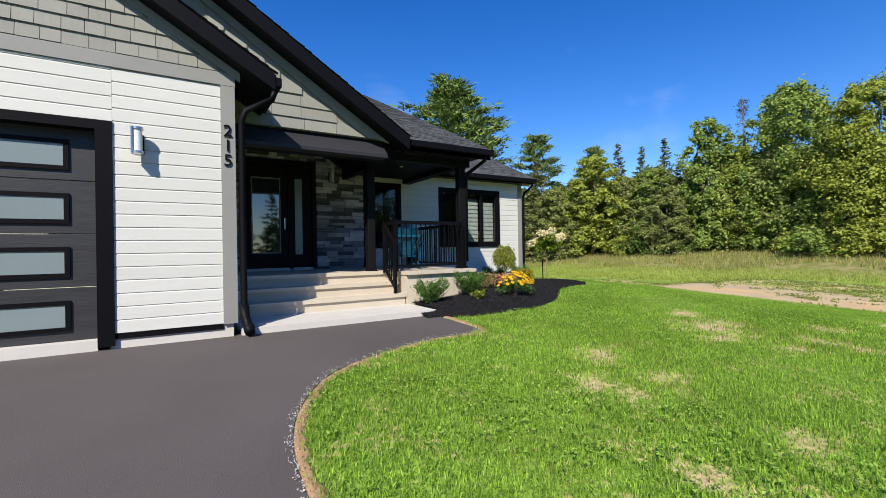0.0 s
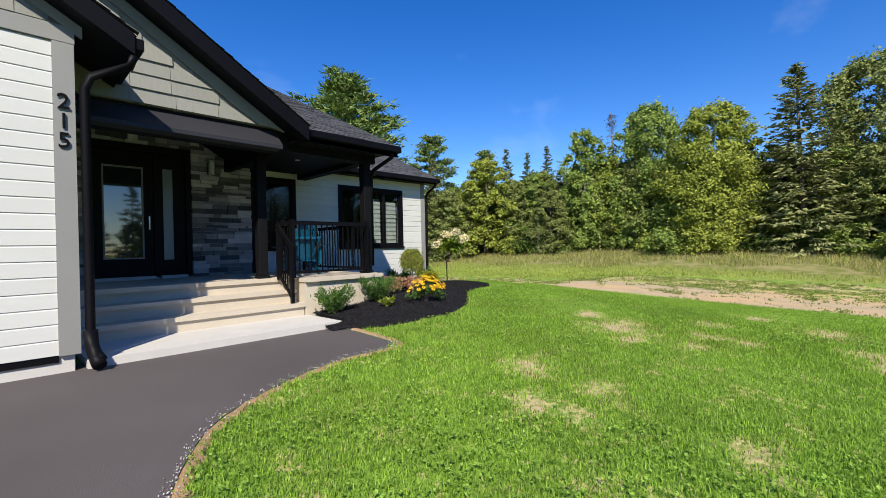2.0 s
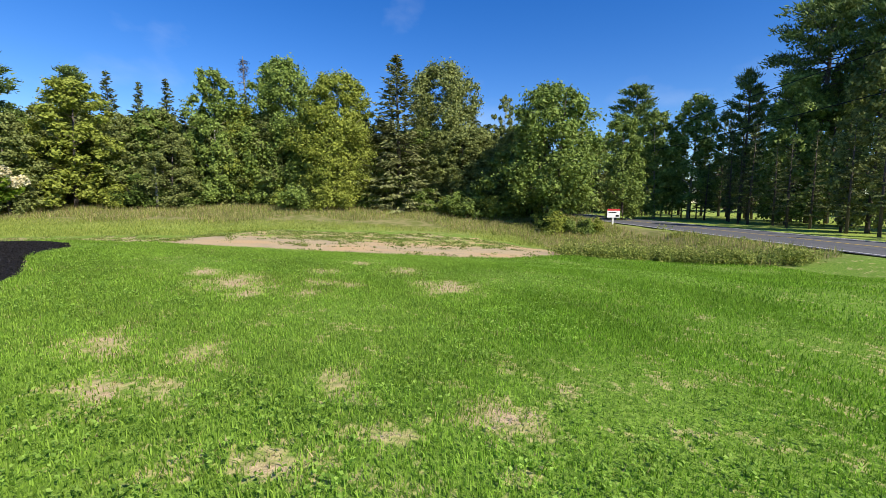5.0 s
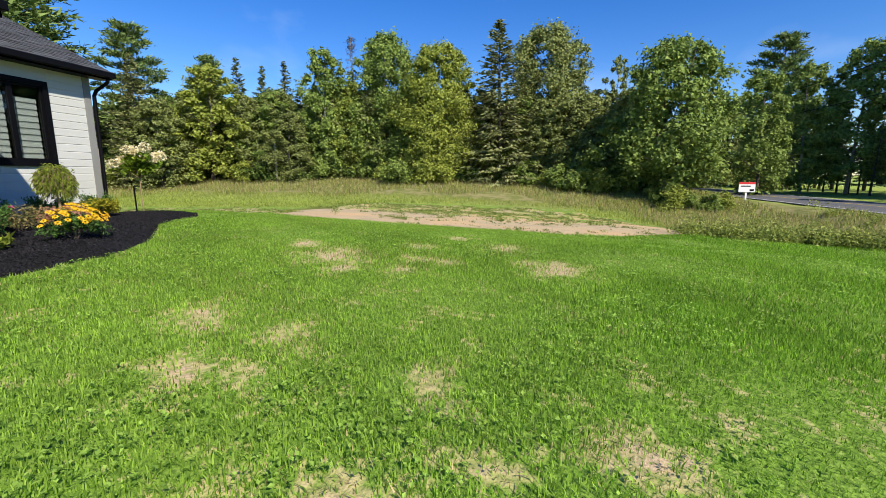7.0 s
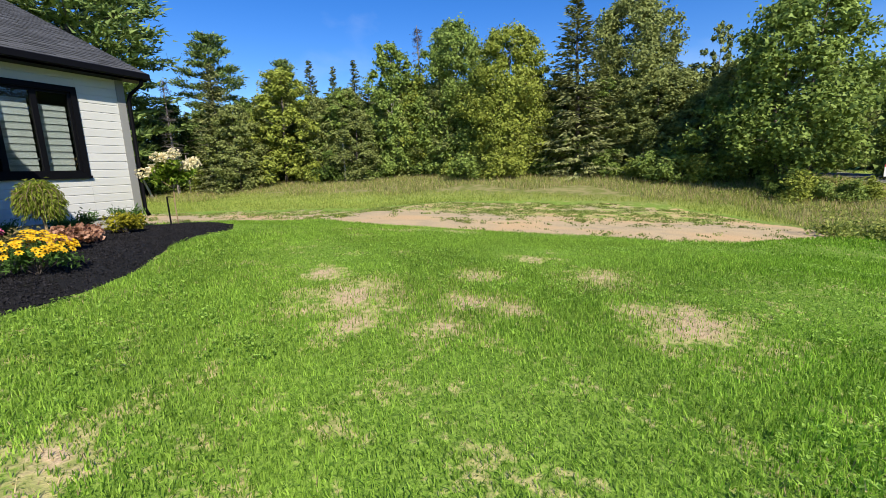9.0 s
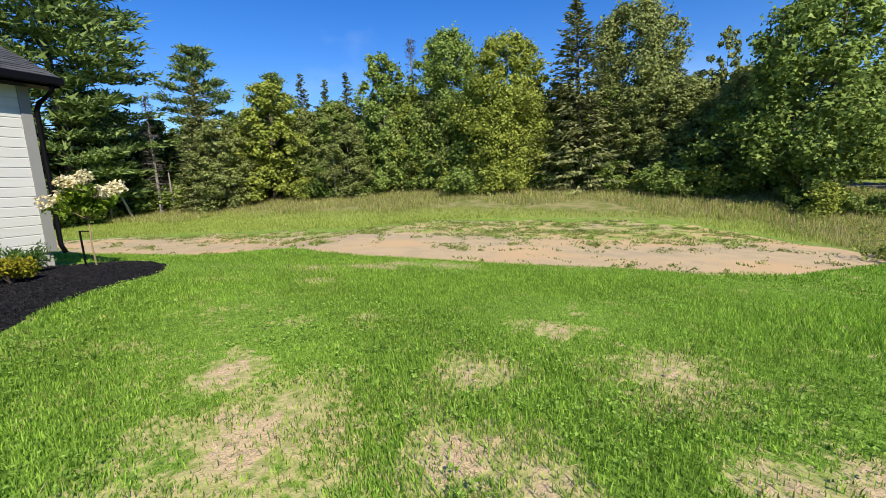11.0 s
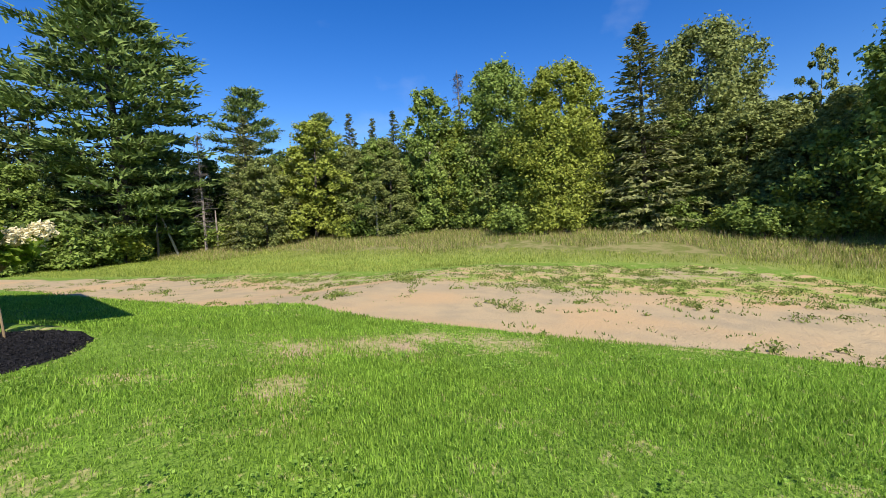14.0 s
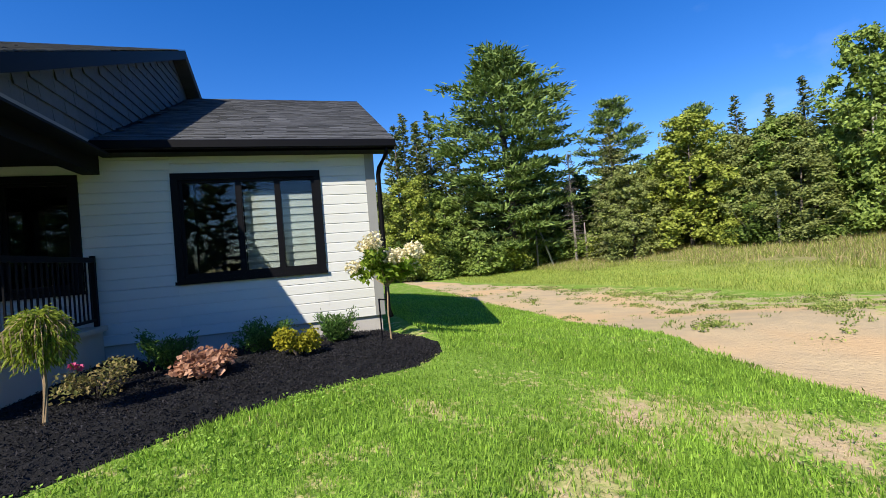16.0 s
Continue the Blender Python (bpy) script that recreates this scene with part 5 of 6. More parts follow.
for row in (
    ("s", 18.7, 48.5, 17.6, 4.2),
    ("s", 21.2, 46.9, 17.5, 4.0),
    ("s", 19.1, 44.3, 15.2, 3.6),
    ("s", 17.4, 45.8, 15.6, 6.2, 0),
    ("s", 20.1, 47.8, 16.6, 6.4, 1),
    ("s", 22.4, 46.0, 15.0, 6.0, 0),
    ("s", 28.6, 42.0, 12.6, 5.2, 1),
    ("y", 17.0, 38.6, 8.6, 5.2, 1),
    ("d", 20.3, 38.8, 6.9, 4.8, 1),
    ("o", 14.6, 39.5, 7.5, 5.0),
    ("s", 23.0, 44.2, 13.6, 3.8),
    ("p", 26.2, 38.6, 20.4, 12.8, 0),
    ("x", 30.5, 35.4, 9.5, 2.2),
    ("p", 34.0, 33.8, 13.7, 6.8, 1),
    ("g", 31.9, 31.6, 10.4, 5.4),
    ("p", 43.4, 34.5, 13.2, 5.6, 1),
    ("y", 34.9, 27.5, 9.5, 6.0, 1),
    ("o", 31.2, 29.0, 6.8, 4.4, 0),
    ("o", 37.0, 25.1, 7.2, 4.4),
    ("s", 48.0, 33.9, 13.8, 2.6),
    ("s", 47.9, 30.7, 12.6, 2.9),
    ("s", 46.6, 27.3, 12.6, 3.0),
    ("o", 37.7, 22.6, 7.7, 4.6),
    ("o", 35.4, 20.6, 5.6, 4.0, 0),
    ("d", 37.5, 18.2, 10.7, 5.0, 2),
    ("x", 41.0, 16.7, 13.0, 2.6),
    ("t", 40.0, 13.8, 12.6, 8.2, 0),
    ("u", 37.8, 8.1, 11.0, 6.8),
    ("d", 38.2, 10.6, 6.0, 5.0, 1),
    ("g", 38.4, 3.1, 12.9, 7.6),
    ("t", 43.4, -0.4, 14.0, 8.4, 1),
    ("s", 46.1, -3.8, 11.8, 2.4),
    ("b", 41.6, -6.0, 11.2, 2.4),
    ("o", 39.1, -3.2, 7.3, 5.0),
    ("o", 38.1, -5.9, 7.3, 4.2),
    ("o", 39.6, 0.2, 5.6, 4.2),
    ("m", 33.6, -8.4, 10.3, 7.0),
    ("p", 56.6, -24.6, 16.9, 8.6, 1),
    ("d", 47.2, -19.7, 10.6, 5.4, 1),
    ("d", 51.3, -25.2, 12.1, 6.0),
    ("d", 51.4, -29.2, 13.6, 6.4),
    ("q", 43.5, -36.5, 21.8, 10.0),
    ("q", 36.5, -38.0, 22.0, 10.0),
    ("p", 48.7, -33.4, 16.5, 5.6, 1),
    ("d", 40.0, -31.5, 13.2, 6.0, 1),
    ("o", 29.5, -28.5, 12.0, 5.0, 1),
):
    plant(*row)

# the wood behind and beyond: lower, denser rows
rw = random.Random(5)
for k in range(92):
    y = -9 + 62 * (k % 46) / 45 + rw.uniform(-0.7, 0.7)
    x = 42.0 + 5.0 * (k // 46) + rw.uniform(-1.2, 1.2) - 0.18 * max(0, y - 24)
    plant(rw.choice("DDS"), x, y, rw.uniform(6.5, 9.0), rw.uniform(4.4, 5.6))
for k in range(22):
    plant(rw.choice("SSD"), 8 + 24 * k / 21 + rw.uniform(-1, 1), 50 + rw.uniform(-3, 3) - 0.3 * max(0, 24 * k / 21 - 12), rw.uniform(7.5, 11.0), rw.uniform(4.0, 5.4))
for k in range(18):
    plant(rw.choice("DSD"), 14 + 1.25 * k + rw.uniform(-0.8, 0.8), 42.5 + rw.uniform(-1.2, 2.0), rw.uniform(6.5, 9.0), rw.uniform(4, 5.5))
for k in range(18):
    plant(rw.choice("DSD"), 45 + 1.0 * k + rw.uniform(-1, 1), -9 - 0.45 * k + rw.uniform(-1.5, 1.2), rw.uniform(6, 8.5), rw.uniform(4, 5.5))
for k in range(14):
    plant(rw.choice("DSD"), 66 + 2.2 * k + rw.uniform(-1.5, 1.5), -20 - 2.0 * k + rw.uniform(-1, 1), rw.uniform(11, 14), rw.uniform(6, 8))
# the roadside row: slim stems on the verge, taller trees behind, a wood beyond the field
for k in range(24):
    x = 20 + 2.2 * k + rw.uniform(-0.7, 0.7)
    plant("r", x, VERGE(x) - rw.uniform(0.3, 2.2), rw.uniform(6.5, 9.0), rw.uniform(2.2, 3.0))
for k in range(30):
    x = 20 + 2.0 * k + rw.uniform(-0.6, 0.6)
    plant(rw.choice("rrrd"), x, -36.0 - rw.uniform(0, 5.0), rw.uniform(13.5, 17.0), rw.uniform(4.6, 5.8))
for k in range(30):
    plant(rw.choice("DS"), 16 + 3.2 * k + rw.uniform(-1, 1), -66 - rw.uniform(0, 5.0), rw.uniform(11.0, 14.0), rw.uniform(7.0, 8.5))
# tall row across the road behind the camera's start
for k in range(32):
    plant(rw.choice("DSD"), -66 + 2.7 * k + rw.uniform(-1, 1), -33 + rw.uniform(-3, 3), rw.uniform(13, 17) if k < 26 else rw.uniform(5.0, 6.5), rw.uniform(6, 8))
# young trees that close the wood's face
for k in range(30):
    y = -4 + 38 * k / 29 + rw.uniform(-0.6, 0.6)
    plant(rw.choice("odoyd"), 39.8 + 1.2 * math.sin(0.7 * y) + rw.uniform(-0.8, 0.8) - 0.25 * max(0, y - 20), y, rw.uniform(6.0, 8.2), rw.uniform(3.8, 5.0))

for (kind, i), ms in placed.items():
    for m in ms[1:]:
        copy_thing(KINDS[kind][i], m)
    KINDS[kind][i].matrix_basis = ms[0]
for kind, sort in KINDS.items():
    for i, src in enumerate(sort):
        if (kind, i) not in placed:
            src.matrix_basis = Matrix.Translation((52 + 3 * i, 20, ground_z(52, 20)))

shr = [shrub_big(71, LEAF, "green shrub at the wood's edge"), shrub_big(72, LEAF_DARK, "dark green shrub at the wood's edge"), shrub_big(73, LEAF_YELLOW, "yellow-green shrub at the wood's edge")]
spots = []
for k in range(64):
    y = -9.5 + 58 * k / 63 + rw.uniform(-0.4, 0.4)
    spots.append((36.6 + 1.8 * math.sin(0.5 * y) + rw.uniform(-0.9, 0.9) - 0.22 * max(0, y - 22), y, rw.uniform(0.5, 1.0)))
spots += [(14 + 17 * k / 19 + rw.uniform(-0.5, 0.5), 37.5 + 0.08 * k + rw.uniform(-2.5, 1.0), rw.uniform(0.7, 1.25)) for k in range(20)]
spots += [(rw.uniform(29.5, 33.5), rw.uniform(-11.5, -7.0), rw.uniform(0.4, 0.8)) for k in range(9)]
shrub_at = {}
for x, y, s in spots:
    i = rw.randrange(3)
    m = Matrix.Translation((x, y, ground_z(x, y))) @ Matrix.Rotation(rw.uniform(0, 6.28), 4, "Z") @ Matrix.Diagonal((s * 1.3, s * 1.3, s, 1))
    shrub_at.setdefault(i, []).append(m)
for i, ms in shrub_at.items():
    for m in ms[1:]:
        copy_thing(shr[i], m)
    shr[i].matrix_basis = ms[0]


# pale poles at the wood's edge
def pole(x, y, h, lean, mat, label):
    p = thing("bare_stem", (x, y, ground_z(x, y)), label, "tree stem")
    z = ground_z(x, y)
    part("stem", tube(bmesh.new(), [(x, y, z - 0.1), (x + lean[0] * 0.5, y + lean[1] * 0.5, z + h * 0.5), (x + lean[0], y + lean[1], z + h)], [0.10, 0.075, 0.04], 7), mat, p, smooth=True)
    return p


pole(34.6, 21.2, 3.4, (0.0, 0.0), BIRCH, "white stub of a broken birch in the grass")
pole(28.6, 36.0, 5.0, (-1.0, 1.4), BIRCH, "leaning bare grey trunk by the big pine")
pole(27.6, 37.0, 3.6, (0.1, 0.0), DEAD, "bare dead trunk under the big pine")
pole(31.0, 34.6, 3.2, (0.1, 0.2), DEAD, "thin bare trunk at the wood's edge")

# ---- bed plants ----
def bed_point(x, y):
    return (x, y, bed_z(x, y) - 0.01)


def bush(name, x, y, h, r, mat, label, category, n=900, size=0.05, shape=0.4, seed=1, stems=BARK, spiky=False):
    rng = np.random.default_rng(seed)
    bx, by, bz = bed_point(x, y)
    t = thing(name, (bx, by, bz), label, category)
    bm = bmesh.new()
    pts, dirs = [], []
    for i in range(14):
        a, rr, z = i * 2.4, r * rng.uniform(0.3, 0.95), h * rng.uniform(0.45, 1.0)
        e = np.array([bx + math.cos(a) * rr, by + math.sin(a) * rr, bz + z])
        tube(bm, [(bx, by, bz), tuple((np.array([bx, by, bz]) + e) / 2 + (0, 0, 0.03)), tuple(e)], [0.008, 0.006, 0.002], 4)
        if spiky:
            s = rng.uniform(0.25, 1, (n // 14, 1))
            q = np.array([bx, by, bz + 0.03]) + (e - (bx, by, bz)) * s + rng.normal(size=(n // 14, 3)) * r * 0.11
            pts.append(q)
            dirs.append(np.repeat((e - (bx, by, bz))[None], n // 14, 0) / h + rng.normal(size=(n // 14, 3)) * 0.5)
        else:
            pts.append(ball(rng, n // 14, e - (0, 0, 0.1 * h), (r * 0.4, r * 0.4, h * 0.28), 0.2))
    part("stem", bm, stems, t)
    leaf_cards("foliage", np.maximum(np.concatenate(pts), [-99, -99, bz + 0.01]), size, mat, t, rng, shape, 0.4, np.concatenate(dirs) if spiky else None)
    return t


bush("yew_shrub", 4.95, 6.72, 0.48, 0.36, YEW, "dark green spreading yew shrub by the porch", "shrub", 2200, 0.06, 0.3, 1, spiky=True)
bush("yew_shrub", 5.95, 6.85, 0.46, 0.36, YEW, "dark green spreading yew shrub beside the porch corner", "shrub", 2200, 0.06, 0.3, 2, spiky=True)
bush("yew_shrub", 7.35, 9.1, 0.50, 0.40, YEW, "dark green yew shrub against the wing wall", "shrub", 2200, 0.06, 0.3, 3, spiky=True)
bush("yew_shrub", 8.45, 9.25, 0.46, 0.42, YEW, "dark green yew shrub under the window", "shrub", 2200, 0.06, 0.3, 4, spiky=True)
bush("yew_shrub", 9.45, 9.3, 0.42, 0.36, YEW, "dark green yew shrub near the corner board", "shrub", 2200, 0.06, 0.3, 5, spiky=True)
bush("gold_shrub", 8.95, 8.55, 0.34, 0.30, GOLD_LEAF, "bright yellow-leaved dwarf shrub in mulch", "shrub", 1100, 0.055, 0.6, 6)
bush("coral_bells", 7.95, 8.2, 0.26, 0.33, RUST_LEAF, "rust-coloured coral bells plant in mulch", "plant", 800, 0.065, 0.9, 7)
rose = bush("rose_bush", 7.05, 7.9, 0.36, 0.34, ROSE_LEAF, "small rose bush with a pink bloom", "shrub", 800, 0.045, 0.6, 8)
rb = Vector(bed_point(7.05, 7.9))
for p in ((-0.15, -0.1, 0.40), (-0.11, -0.06, 0.37)):
    leaf_cards("bloom", ball(np.random.default_rng(9), 40, tuple(rb + Vector(p)), (0.035, 0.035, 0.03), 0.3), 0.035, PETAL_PINK, rose, np.random.default_rng(9), 0.9, 0.5, label="pink rose bloom")
bush("hosta", 5.72, 6.25, 0.16, 0.15, WEEP_LEAF, "small pale green hosta in mulch", "plant", 140, 0.10, 0.45, 10, spiky=True)
# black-eyed susans
susan = bush("coneflower_clump", 6.4, 5.98, 0.34, 0.30, YEW, "clump of yellow daisies in full bloom", "flowers", 900, 0.06, 0.35, 11)
rng = np.random.default_rng(12)
sx, sy, sz = bed_point(6.4, 5.98)
for i in range(85):
    a, r = rng.uniform(0, 6.283), 0.36 * math.sqrt(rng.uniform(0, 1))
    c = Vector((sx + math.cos(a) * r, sy + math.sin(a) * r, sz + 0.44 - 0.5 * r * r / 0.36 + rng.normal() * 0.03))
    nrm = Vector((math.cos(a) * r * 1.6, math.sin(a) * r * 1.6 - 0.25, 0.7)).normalized()
    u = nrm.orthogonal().normalized()
    v = nrm.cross(u)
    bm = bmesh.new()
    for k in range(8):
        d = math.cos(k * 0.785) * u + math.sin(k * 0.785) * v
        e = math.cos(k * 0.785 + 1.57) * u + math.sin(k * 0.785 + 1.57) * v
        f = [bm.verts.new(c + q) for q in (d * 0.006, d * 0.024 + e * 0.011 + nrm * 0.004, d * 0.042 - nrm * 0.003, d * 0.024 - e * 0.011 + nrm * 0.004)]
        bm.faces.new(f)
    part("flower", bm, PETAL_YELLOW, susan)

# hydrangea on a stem, with its stake
hx, hy = 10.22, 8.93
hz = bed_z(hx, hy) - 0.02
hyd = thing("hydrangea_tree", (hx, hy, hz), "standard hydrangea with cream and pink blooms", "small tree")
rng = np.random.default_rng(77)
bm = bmesh.new()
tube(bm, [(hx, hy, hz), (hx - 0.02, hy, hz + 0.4), (hx, hy, hz + 0.8)], [0.014, 0.012, 0.010], 7)
htips = []
for i in range(17):
    a, r, z = i * 2.4, rng.uniform(0.15, 0.52), rng.uniform(0.98, 1.42)
    e = (hx + math.cos(a) * r, hy + math.sin(a) * r, hz + z - 0.1 * r)
    tube(bm, [(hx, hy, hz + 0.78), ((hx + e[0]) / 2, (hy + e[1]) / 2, hz + (0.78 + z) / 2 + 0.05), e], [0.009, 0.007, 0.004], 4)
    htips.append(e)
part("trunk", bm, TAN_STEM, hyd, "thin tan stem")
leaf_cards("foliage", np.concatenate([ball(rng, 55, (np.array(e) * 0.74 + np.array((hx, hy, hz + 0.93)) * 0.26), (0.16, 0.16, 0.12), 0.2) for e in htips]), 0.10, leaf("hydrangea_leaves", (0.18, 0.30, 0.03), (0.34, 0.44, 0.06), 0.5), hyd, rng, 0.62, 0.5)
for e in htips[:14]:
    leaf_cards("bloom", ball(rng, 150, (e[0], e[1], e[2] + 0.09), (0.125, 0.125, 0.10), 0.85), 0.05, PETAL_CREAM, hyd, rng, 0.95, 1.3, label="cream and pink bloom")
stake = thing("plant_stake", (hx - 0.10, hy + 0.08, hz), "dark metal stake tied to the hydrangea", "stake")
part("rod", bar(bmesh.new(), (hx - 0.12, hy + 0.06, hz - 0.02), (hx - 0.13, hy + 0.06, hz + 0.62), 0.022, 0.022), BLACK, stake)
part("hook", bar(bmesh.new(), (hx - 0.13, hy + 0.06, hz + 0.615), (hx - 0.02, hy + 0.02, hz + 0.60), 0.02, 0.02), BLACK, stake)

# small weeping tree
wx, wy = 7.04, 7.06
wz = bed_z(wx, wy) - 0.02
weep = thing("weeping_tree", (wx, wy, wz), "small weeping tree with feathery lime foliage", "small tree")
bm = bmesh.new()
tube(bm, [(wx, wy, wz), (wx + 0.02, wy, wz + 0.35), (wx - 0.01, wy + 0.01, wz + 0.78)], [0.020, 0.017, 0.014], 7)
c, d = [], []
for i in range(150):
    a, r = rng.uniform(0, 6.283), 0.24 * rng.uniform(0.3, 1)
    top = np.array([wx + math.cos(a) * r * 0.5, wy + math.sin(a) * r * 0.5, wz + 0.86 + 0.10 * rng.uniform()])
    end = np.array([wx + math.cos(a) * r, wy + math.sin(a) * r, wz + rng.uniform(0.48, 0.70)])
    mid = (top + end) / 2 + np.array([math.cos(a), math.sin(a), 0.6]) * 0.07
    tube(bm, [(wx, wy, wz + 0.78), tuple(top), tuple(mid), tuple(end)], [0.005, 0.004, 0.003, 0.002], 3)
    for s in np.linspace(0, 1, 26):
        p = (1 - s) ** 2 * top + 2 * s * (1 - s) * mid + s * s * end
        c.append(p + rng.normal(size=3) * 0.022)
        d.append((math.cos(a) * 0.5, math.sin(a) * 0.5, -0.9 * s))
part("trunk", bm, TAN_STEM, weep, "thin tan stem")
leaf_cards("foliage", c, 0.07, WEEP_LEAF, weep, rng, 0.17, 0.3, d)

# ---- by the road ----
sg = thing("roadside_sign", (38.3, -15.1, ground_z(38.3, -15.1)), "white and red roadside sign on a white post", "sign")
gz = ground_z(38.3, -15.1)
sm = Matrix.Translation((38.3, -15.1, 0)) @ Matrix.Rotation(radians(-82), 4, "Z")
for nm, dims, mat, lab in (("post", (-0.06, 0.06, -0.05, 0.05, gz - 0.2, 0.3), WHITE_PLASTIC, ""), ("board", (-0.58, 0.58, -0.09, -0.052, -0.12, 0.62), WHITE_PLASTIC, "white board"), ("header", (-0.58, 0.58, -0.096, -0.091, 0.46, 0.62), RED, "red header band"), ("text_bar", (-0.45, 0.25, -0.096, -0.091, 0.28, 0.36), BLACK, "dark line of lettering"), ("text_bar", (0.2, 0.5, -0.096, -0.091, -0.05, 0.1), BLACK, "dark line of lettering")):
    bm = boxes(dims)
    bm.transform(sm)
    part(nm, bm, mat, sg, lab)
for z, label in ((9.5, "upper overhead wire along the road"), (7.2, "lower overhead wire along the road")):
    pts = [(-60 + 7 * i, -24.0 - 0.0004 * max(0, -60 + 7 * i - 30) ** 2, z - 0.25 * math.sin(math.pi * ((i / 6.0) % 1))) for i in range(28)]
    wire = thing("overhead_wire", pts[0], label, "wire", "overhead wires")
    part("cable", tube(bmesh.new(), pts, 0.03, 5), BLACK, wire)


# ---- grass, weeds and chips: what nobody could count ----
def blades(name, xy, hgt, wid, mat, rng, label, category, lean=0.5, z_at=height, bent=True):
    n = len(xy)
    x, y = xy[:, 0], xy[:, 1]
    b = np.stack([x, y, z_at(x, y) - 0.008], -1)
    a = rng.uniform(0, 6.283, n)
    w = np.stack([np.cos(a), np.sin(a), 0 * a], -1) * (wid * rng.uniform(0.6, 1.3, n))[:, None] * 0.5
    f = np.stack([-np.sin(a), np.cos(a), 0 * a], -1)
    h = (hgt * rng.uniform(0.5, 1.25, n))[:, None]
    ln = (lean * rng.normal(size=n))[:, None]
    up = np.array([0, 0, 1.0])
    k = np.arange(n)[:, None]
    if bent:
        m = b + up * h * 0.55 + f * h * ln * 0.3
        t = b + up * h * (1 - 0.25 * np.abs(ln)) + f * h * ln
        v = np.stack([b - w, b + w, m + w * 0.8, m - w * 0.8, t], 1).reshape(-1, 3)
        faces = np.concatenate([5 * k + [0, 1, 2], 5 * k + [0, 2, 3], 5 * k + [3, 2, 4]], 0)
    else:
        t = b + up * h + f * h * ln
        v = np.stack([b - w, b + w, t], 1).reshape(-1, 3)
        faces = 3 * k + [0, 1, 2]
    me = bpy.data.meshes.new(name)
    me.vertices.add(len(v))
    me.vertices.foreach_set("co", v.astype(np.float32).ravel())
    me.loops.add(faces.size)
    me.loops.foreach_set("vertex_index", faces.astype(np.int32).ravel())
    me.polygons.add(len(faces))
    me.polygons.foreach_set("loop_start", np.arange(0, faces.size, 3, dtype=np.int32))
    me.update(calc_edges=True)
    me.materials.append(mat)
    return tagged(new(name, me), label, category, kind="stuff")


rng = np.random.default_rng(3)
STROLL = [(0.9, -0.4), (1.3, 0.0), (3.0, 0.3), (5.2, 0.8), (7.0, 1.35), (8.5, 2.1), (9.3, 2.7)]


def drive_x(y):
    return np.interp(y, [p[0] for p in DRIVE_RIGHT], [p[1] for p in DRIVE_RIGHT])


def on_lawn(x, y):
    near = np.interp(y, [p[0] for p in TRACK_NEAR], [p[1] for p in TRACK_NEAR])
    bed = np.interp(x, [p[0] for p in BED_FRONT], [p[1] for p in BED_FRONT])
    ok = (x > drive_x(y) + 0.02) & (x < near + 0.05) & (y > -12.3)
    ok &= ~((x > 4.3) & (x < 10.85) & (y > bed - 0.02))
    ok &= ~((x < 4.75) & (y > 5.0))
    ok &= ~((x <= 10.85) & (y > 9.0))
    return ok


def wander(x, y):
    return np.sin(2.1 * x + 1.7 * np.sin(1.3 * y)) * np.sin(1.9 * y + 1.1 * np.sin(1.7 * x)) + 0.6 * np.sin(5.3 * x + 2 * np.sin(4.1 * y)) * np.sin(4.7 * y) + 0.4 * np.sin(11 * x) * np.sin(12.3 * y + x)


def distance(x, y):
    d = np.full(len(x), 1e9)
    for (ax, ay), (bx, by) in zip(STROLL, STROLL[1:]):
        t = np.clip(((x - ax) * (bx - ax) + (y - ay) * (by - ay)) / ((bx - ax) ** 2 + (by - ay) ** 2), 0, 1)
        d = np.minimum(d, np.hypot(x - ax - t * (bx - ax), y - ay - t * (by - ay)))
    return d


def lawn_points(n, x0, x1, y0, y1, near, far, thin=True):
    p = rng.uniform((x0, y0), (x1, y1), (n, 2))
    x, y = p[:, 0], p[:, 1]
    d = distance(x, y)
    keep = on_lawn(x, y) & (d >= near) & (d < far)
    if thin:
        bare = masks(x, y)[0] * 0.85 + 0.15 * wander(1.9 * x, 1.9 * y)
        keep &= rng.uniform(size=n) > np.clip((bare - 0.2) / 0.55, 0, 0.85)
    return p[keep]


def lush(x, y):
    """Share of strong green growth, toward the road and the track."""
    return smooth_step(0.9, -1.6, y + 0.12 * (x - 4) + 0.35 * wander(0.7 * x, 0.7 * y))


for name, points, hgt, wid, lean, bent, label in (
    ("lawn_grass_near", lawn_points(720000, 1.2, 13.5, -4.5, 7.5, 0.0, 3.2), 0.050, 0.0072, 0.55, True, "short lawn grass in the front yard"),
    ("lawn_grass_middle", lawn_points(620000, 1.2, 17, -9, 9.5, 3.2, 6.5), 0.058, 0.013, 0.6, False, "lawn grass in the middle of the yard"),
    ("lawn_grass_far", lawn_points(420000, 1.2, 21, -12.3, 24, 6.5, 30), 0.065, 0.022, 0.5, False, "lawn grass toward the track"),
):
    rich = rng.uniform(size=len(points)) < lush(points[:, 0], points[:, 1])
    blades(name, points[~rich], hgt, wid, GRASS, rng, "yellow-green " + label, "grass", lean, bent=bent)
    blades(name, points[rich], hgt, wid, LUSH, rng, "deep green " + label, "grass", lean, bent=bent)
dry = lawn_points(90000, 1.2, 14, -5, 7.5, 0.0, 5.0, False)
dm = masks(dry[:, 0], dry[:, 1])[0] + 0.25 * wander(dry[:, 0], dry[:, 1])
blades("dry_lawn_grass", dry[dm > 0.15], 0.035, 0.008, DRY, rng, "dry straw-coloured grass in the bare patches", "grass", 1.0, bent=False)
